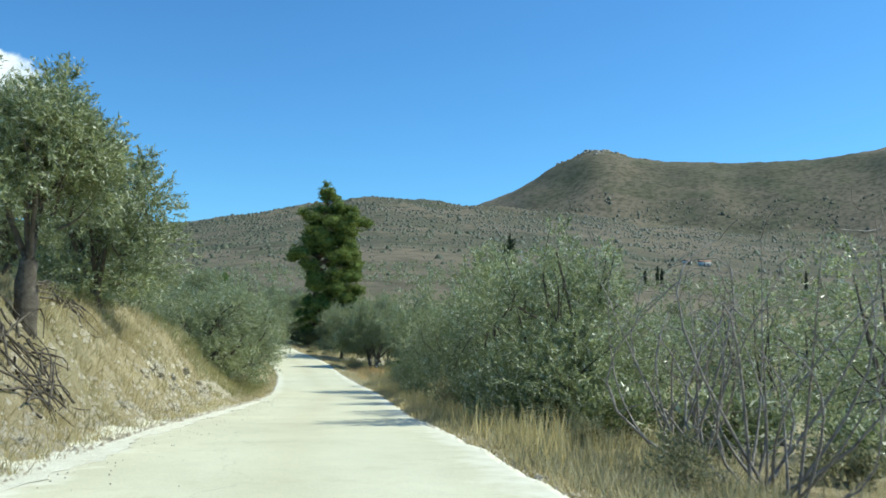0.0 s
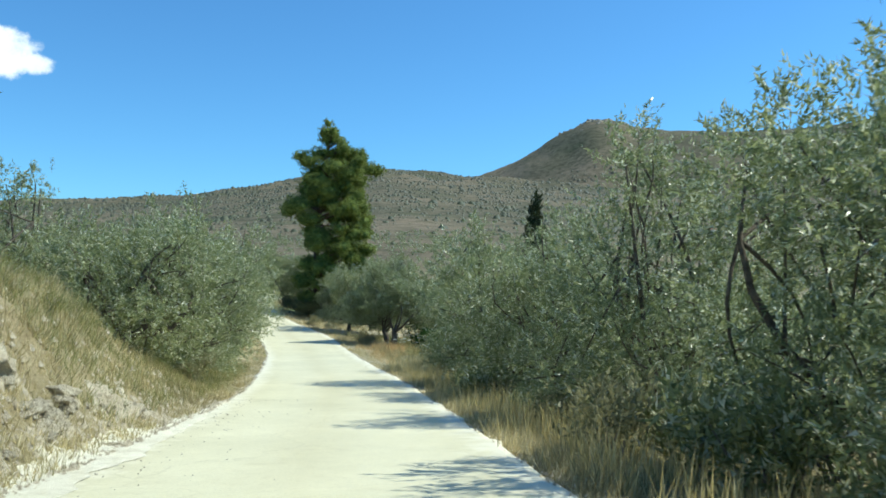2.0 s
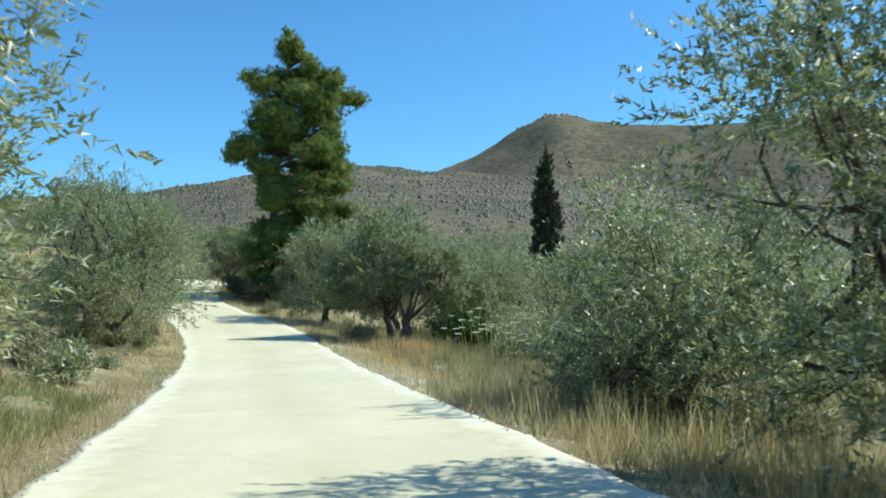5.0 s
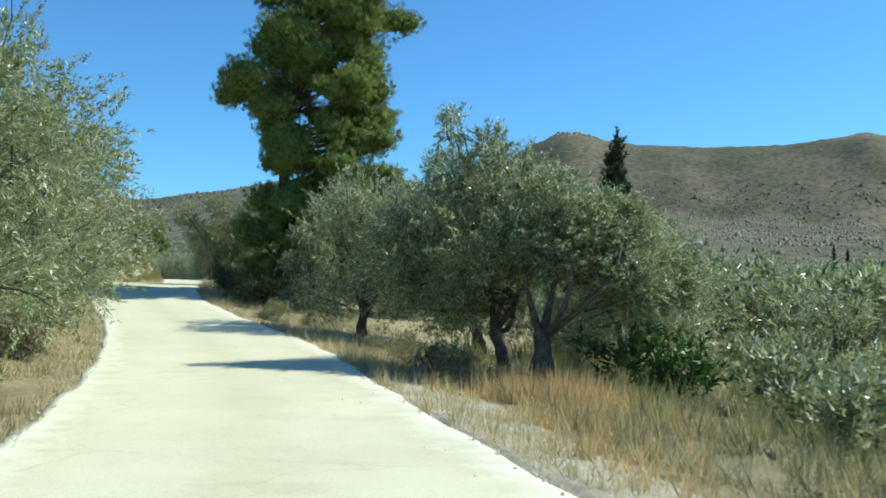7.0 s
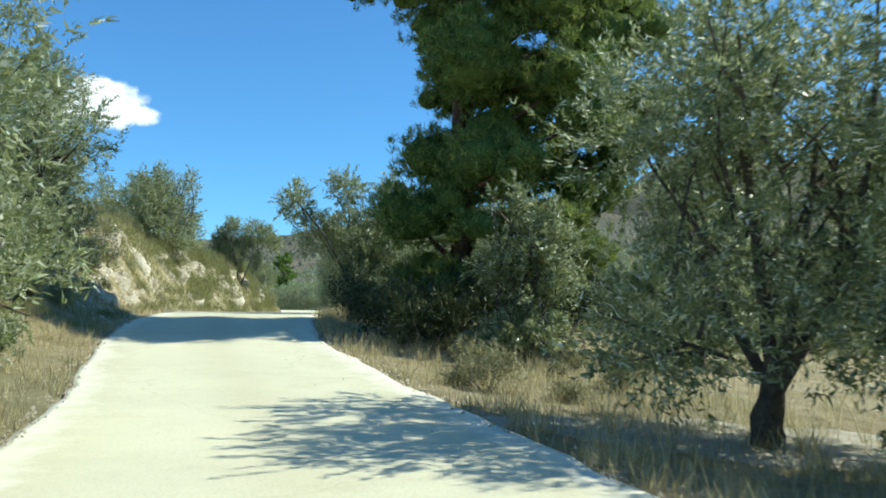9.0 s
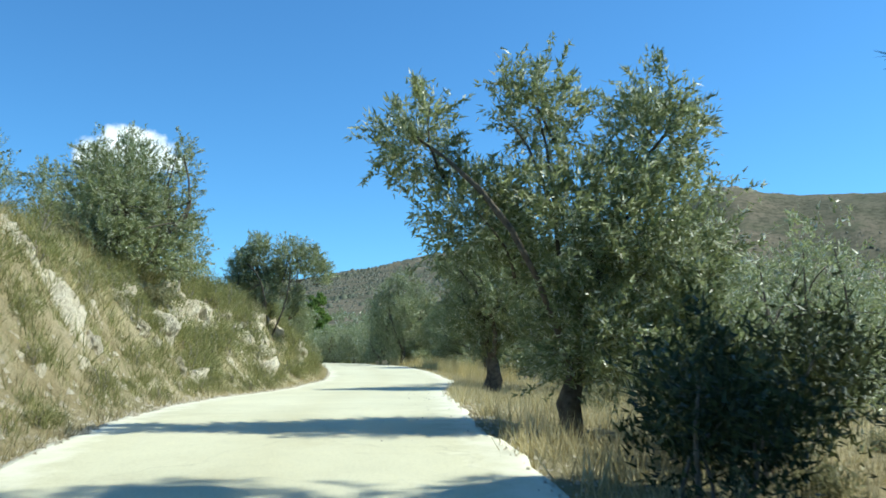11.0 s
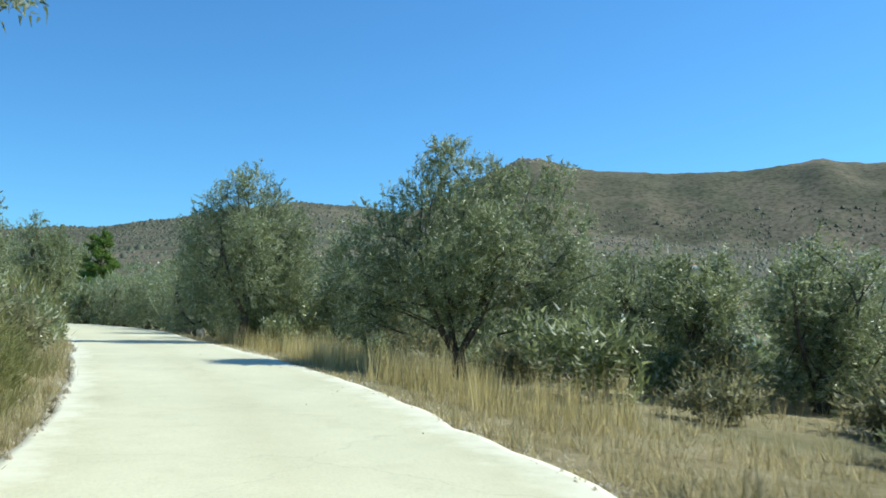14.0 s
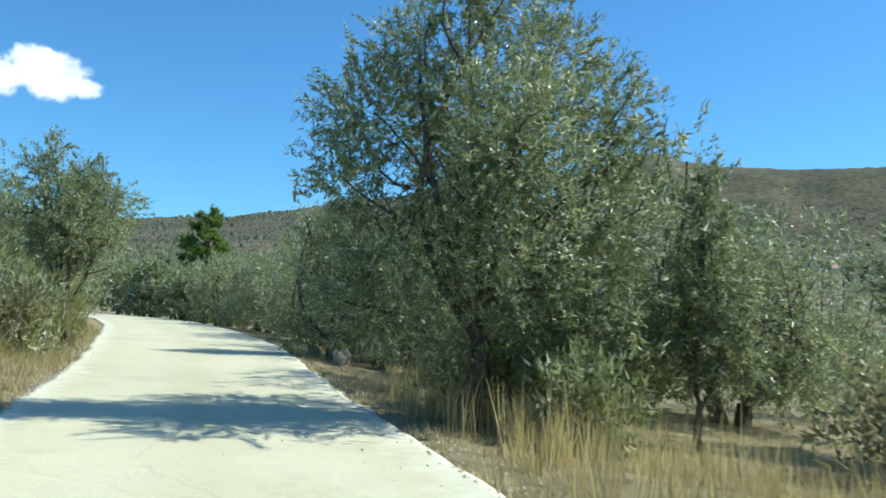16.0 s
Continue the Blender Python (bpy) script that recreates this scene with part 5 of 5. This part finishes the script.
# ---- scrub of the far hillsides ----
def hill_scrub(label, n, near, far, size, patchy, mat, seed):
    r = np.random.RandomState(seed)
    az, d = np.radians(r.uniform(-26, 52, n)), near + (far - near) * r.rand(n) ** 0.6
    x, y = d * np.sin(az), d * np.cos(az)
    keep = wobble(x, y, 260, 23) + 0.8 * wobble(x, y, 90, 24) + r.normal(size=n) * 0.4 > patchy
    x, y, d = x[keep], y[keep], d[keep]
    n = len(x)
    s = size * (0.6 + 2.0 * r.rand(n) ** 2) * np.interp(d, (400, 1200, 3200), (0.6, 1.1, 2.3)) * (1 + 0.7 * (r.rand(n) < 0.1))
    c = np.column_stack([x, y, ground_z(x, y) + 0.25 * s])
    dirs = np.array([(1.2, 0, -0.5), (0, 1.2, -0.5), (-1.2, 0, -0.5), (0, -1.2, -0.5), (0.45, 0.3, 0.55), (-0.45, -0.3, 0.55)])
    v = (c[:, None] + dirs[None] * (s[:, None, None] * r.uniform(0.7, 1.3, (n, 6, 1)))).reshape(-1, 3)
    tri = np.array([(0, 1, 4), (1, 5, 4), (1, 2, 5), (2, 3, 5), (3, 4, 5), (3, 0, 4)])
    f = (np.arange(n)[:, None, None] * 6 + tri[None]).reshape(-1, 3)
    tagged(new("hill_scrub", mesh_from("hill_scrub", v, f, mat)), label, "scrub", kind="stuff")


SCRUB_FAR = leaf_material("far_scrub", [(0.0, (0.062, 0.07, 0.042)), (1.0, (0.135, 0.135, 0.086))], 0.05)

def crag(seed, n):
    """Pale broken rock along the brow of the highest hill."""
    r = np.random.RandomState(seed)
    az = np.radians(np.where(r.rand(n) < 0.7, r.normal(size=n) * 0.75 + 19.5, r.uniform(16.5, 23.0, n)))
    d = 3995 - np.abs(r.normal(size=n)) * 90
    x, y = d * np.sin(az), d * np.cos(az)
    s = 4 + 9 * r.rand(n) ** 2
    c = np.column_stack([x, y, ground_z(x, y) + 0.1 * s])
    dirs = np.array([(1.5, 0, -0.8), (0, 1.1, -0.8), (-1.5, 0, -0.8), (0, -1.1, -0.8), (0.9, -0.35, 0.5), (-0.8, 0.3, 0.6), (-0.6, -0.5, 0.35)])
    v = (c[:, None] + dirs[None] * (s[:, None, None] * r.uniform(0.6, 1.35, (n, 7, 1)))).reshape(-1, 3)
    tri = np.array([(0, 1, 4), (1, 5, 4), (1, 2, 5), (2, 6, 5), (2, 3, 6), (3, 4, 6), (3, 0, 4), (4, 5, 6)])
    f = (np.arange(n)[:, None, None] * 7 + tri[None]).reshape(-1, 3)
    tagged(new("crag", mesh_from("crag", v, f, CRAG)), "pale broken rock on the brow of the far hill", "rock", kind="stuff")


def crag_material():
    m, t, b = material("far_rock", 0.95, 0.1)
    colour(t, b, ramp(t, noise_tex(t, 0.09, 5.0, 0.7), [(0.35, (0.15, 0.135, 0.11)), (0.65, (0.36, 0.32, 0.25))]))
    return m


CRAG = crag_material()
crag(96, 150)
GROVE_FAR = leaf_material("far_grove", [(0.0, (0.07, 0.082, 0.045)), (1.0, (0.15, 0.16, 0.095))], 0.15)
hill_scrub("dark scrub dotted over the distant hillsides", 40000, 420, 3270, 1.0, -0.1, SCRUB_FAR, 95)
hill_scrub("grey-green groves and scrub at the foot of the hills", 7000, 330, 1500, 1.35, 0.15, GROVE_FAR, 98)



# ---- dirt pull-off and gravel shoulder on the right ----
def patch(name, label, cx, cy, rx, ry, mat, seed, lift=0.02):
    k = np.linspace(0, math.tau, 49)[:-1]
    rr = 1 + 0.22 * wobble(np.cos(k) * 3, np.sin(k) * 3, 3.0, seed) + 0.1 * wobble(np.cos(k) * 9, np.sin(k) * 9, 4.0, seed + 1)
    v, f = [], []
    rings = np.linspace(0, 1, 12)
    for q in rings:
        x, y = cx + rx * q * rr * np.cos(k), cy + ry * q * rr * np.sin(k)
        v.append(np.column_stack([x, y, ground_z(x, y) + lift * (1 - q ** 6 * 2.5)]))
    for i in range(len(rings) - 1):
        for j in range(48):
            f.append((i * 48 + j, i * 48 + (j + 1) % 48, (i + 1) * 48 + (j + 1) % 48, (i + 1) * 48 + j))
    tagged(new(name, mesh_from(name, np.concatenate(v), f, mat, True)), label, "ground", kind="structure")


patch("dirt_track", "pale dusty pull-off joining the lane", 4.6, 72.6, 4.2, 1.5, DUST, 51, 0.05)
patch("gravel_shoulder", "worn gravelly edge beside the slab", 3.45, 55.5, 0.95, 8.0, DUST, 53, 0.03)
sapling = shrub_form(431, 1.0, 2.2, YOUNG_PINE, 260, 0.15, "shrub", "tall bright-green bush beside the pine")
sapling.location = (5.4, 81.2, gz(5.4, 81.2))
rock(-6.1, 141.2, 0.22, 0.2, 0.5, "upright whitish stone at the edge of the lane")
rock(-5.4, 138.5, 0.3, 0.25, 0.55, "upright whitish stone at the edge of the lane")



# ---- wild carrot in flower on the right verge ----
def umbel(x, y, h, seed):
    rng = np.random.RandomState(seed)
    ob = tagged(new("wild_carrot"), "tall wild carrot with flat white flower head", "flower", "wild carrots on the verge")
    ob.location = (x, y, gz(x, y))
    v, f = tube(bent((0, 0, -0.05), (rng.uniform(-0.1, 0.1), rng.uniform(-0.1, 0.1), h), rng, 5, 0.04), np.linspace(0.004, 0.002, 5), 4)
    top = v[-4:].mean(0)
    part("stalk", mesh_from("stalk", v, f, REED), ob)
    n = 60
    a, r = rng.uniform(0, math.tau, n), 0.06 * np.sqrt(rng.rand(n))
    c = top + np.column_stack([r * np.cos(a), r * np.sin(a), 0.012 - 1.2 * r * r + rng.uniform(0, 0.01, n)])
    way = unit(np.column_stack([np.cos(a * 3), np.sin(a * 3), 0.25 * np.ones(n)]))
    v, f = blades(c, way, np.full(n, 0.026), np.full(n, 0.012), rng)
    part("flower_head", mesh_from("flower_head", v, f, UMBEL), ob)


for k in range(24):
    umbel(4.75 + rng.uniform(-0.5, 0.9), 48.6 + rng.uniform(-1.6, 2.2), rng.uniform(0.8, 1.6), 600 + k)


# ---- pale grit washed along the edges of the slab ----
def fringe(name, label, edge, sign, seed, lo, hi, more, mat, inset=0.12):
    ys = np.arange(lo, hi, 0.25)
    e = edge(ys)
    extra = np.interp(ys, more[0], more[1])
    inner = e - sign * (inset + 0.35 * extra + 0.2 * wobble(ys, ys * 0, 3.6, seed) + 0.14 * wobble(ys, ys * 0, 1.1, seed + 1))
    outer = e + sign * (0.12 + 0.5 * extra + 0.24 * wobble(ys, ys * 0, 4.3, seed + 2) + 0.16 * wobble(ys, ys * 0, 1.0, seed + 3))
    outer = np.where((outer - inner) * sign < 0.02, inner + sign * 0.02, outer)
    v = []
    for q in (0, 0.15, 0.5, 0.85, 1):
        x = inner + (outer - inner) * q
        inside = (x - e) * sign < 0.1
        z = np.where(inside, road_z(ys) + 0.038, np.maximum(ground_z(x, ys) + 0.02, road_z(ys) - 0.05))
        v.append(np.column_stack([x, ys, z - (0.012 if q == 0 else 0.03 if q == 1 else 0)]))
    n = len(ys)
    f = [(a * n + i, (a + 1) * n + i, (a + 1) * n + i + 1, a * n + i + 1) for a in range(4) for i in range(n - 1)]
    tagged(new(name, mesh_from(name, np.concatenate(v), f, mat, True)), label, "gravel", kind="structure")


fringe("verge_left", "pale grit and rubble washed along the edge of the lane", left_edge, -1, 61, 4, 33, ((4, 8, 12, 26, 33), (-0.3, 0.3, 0.8, 0.7, -0.4)), CHALK)
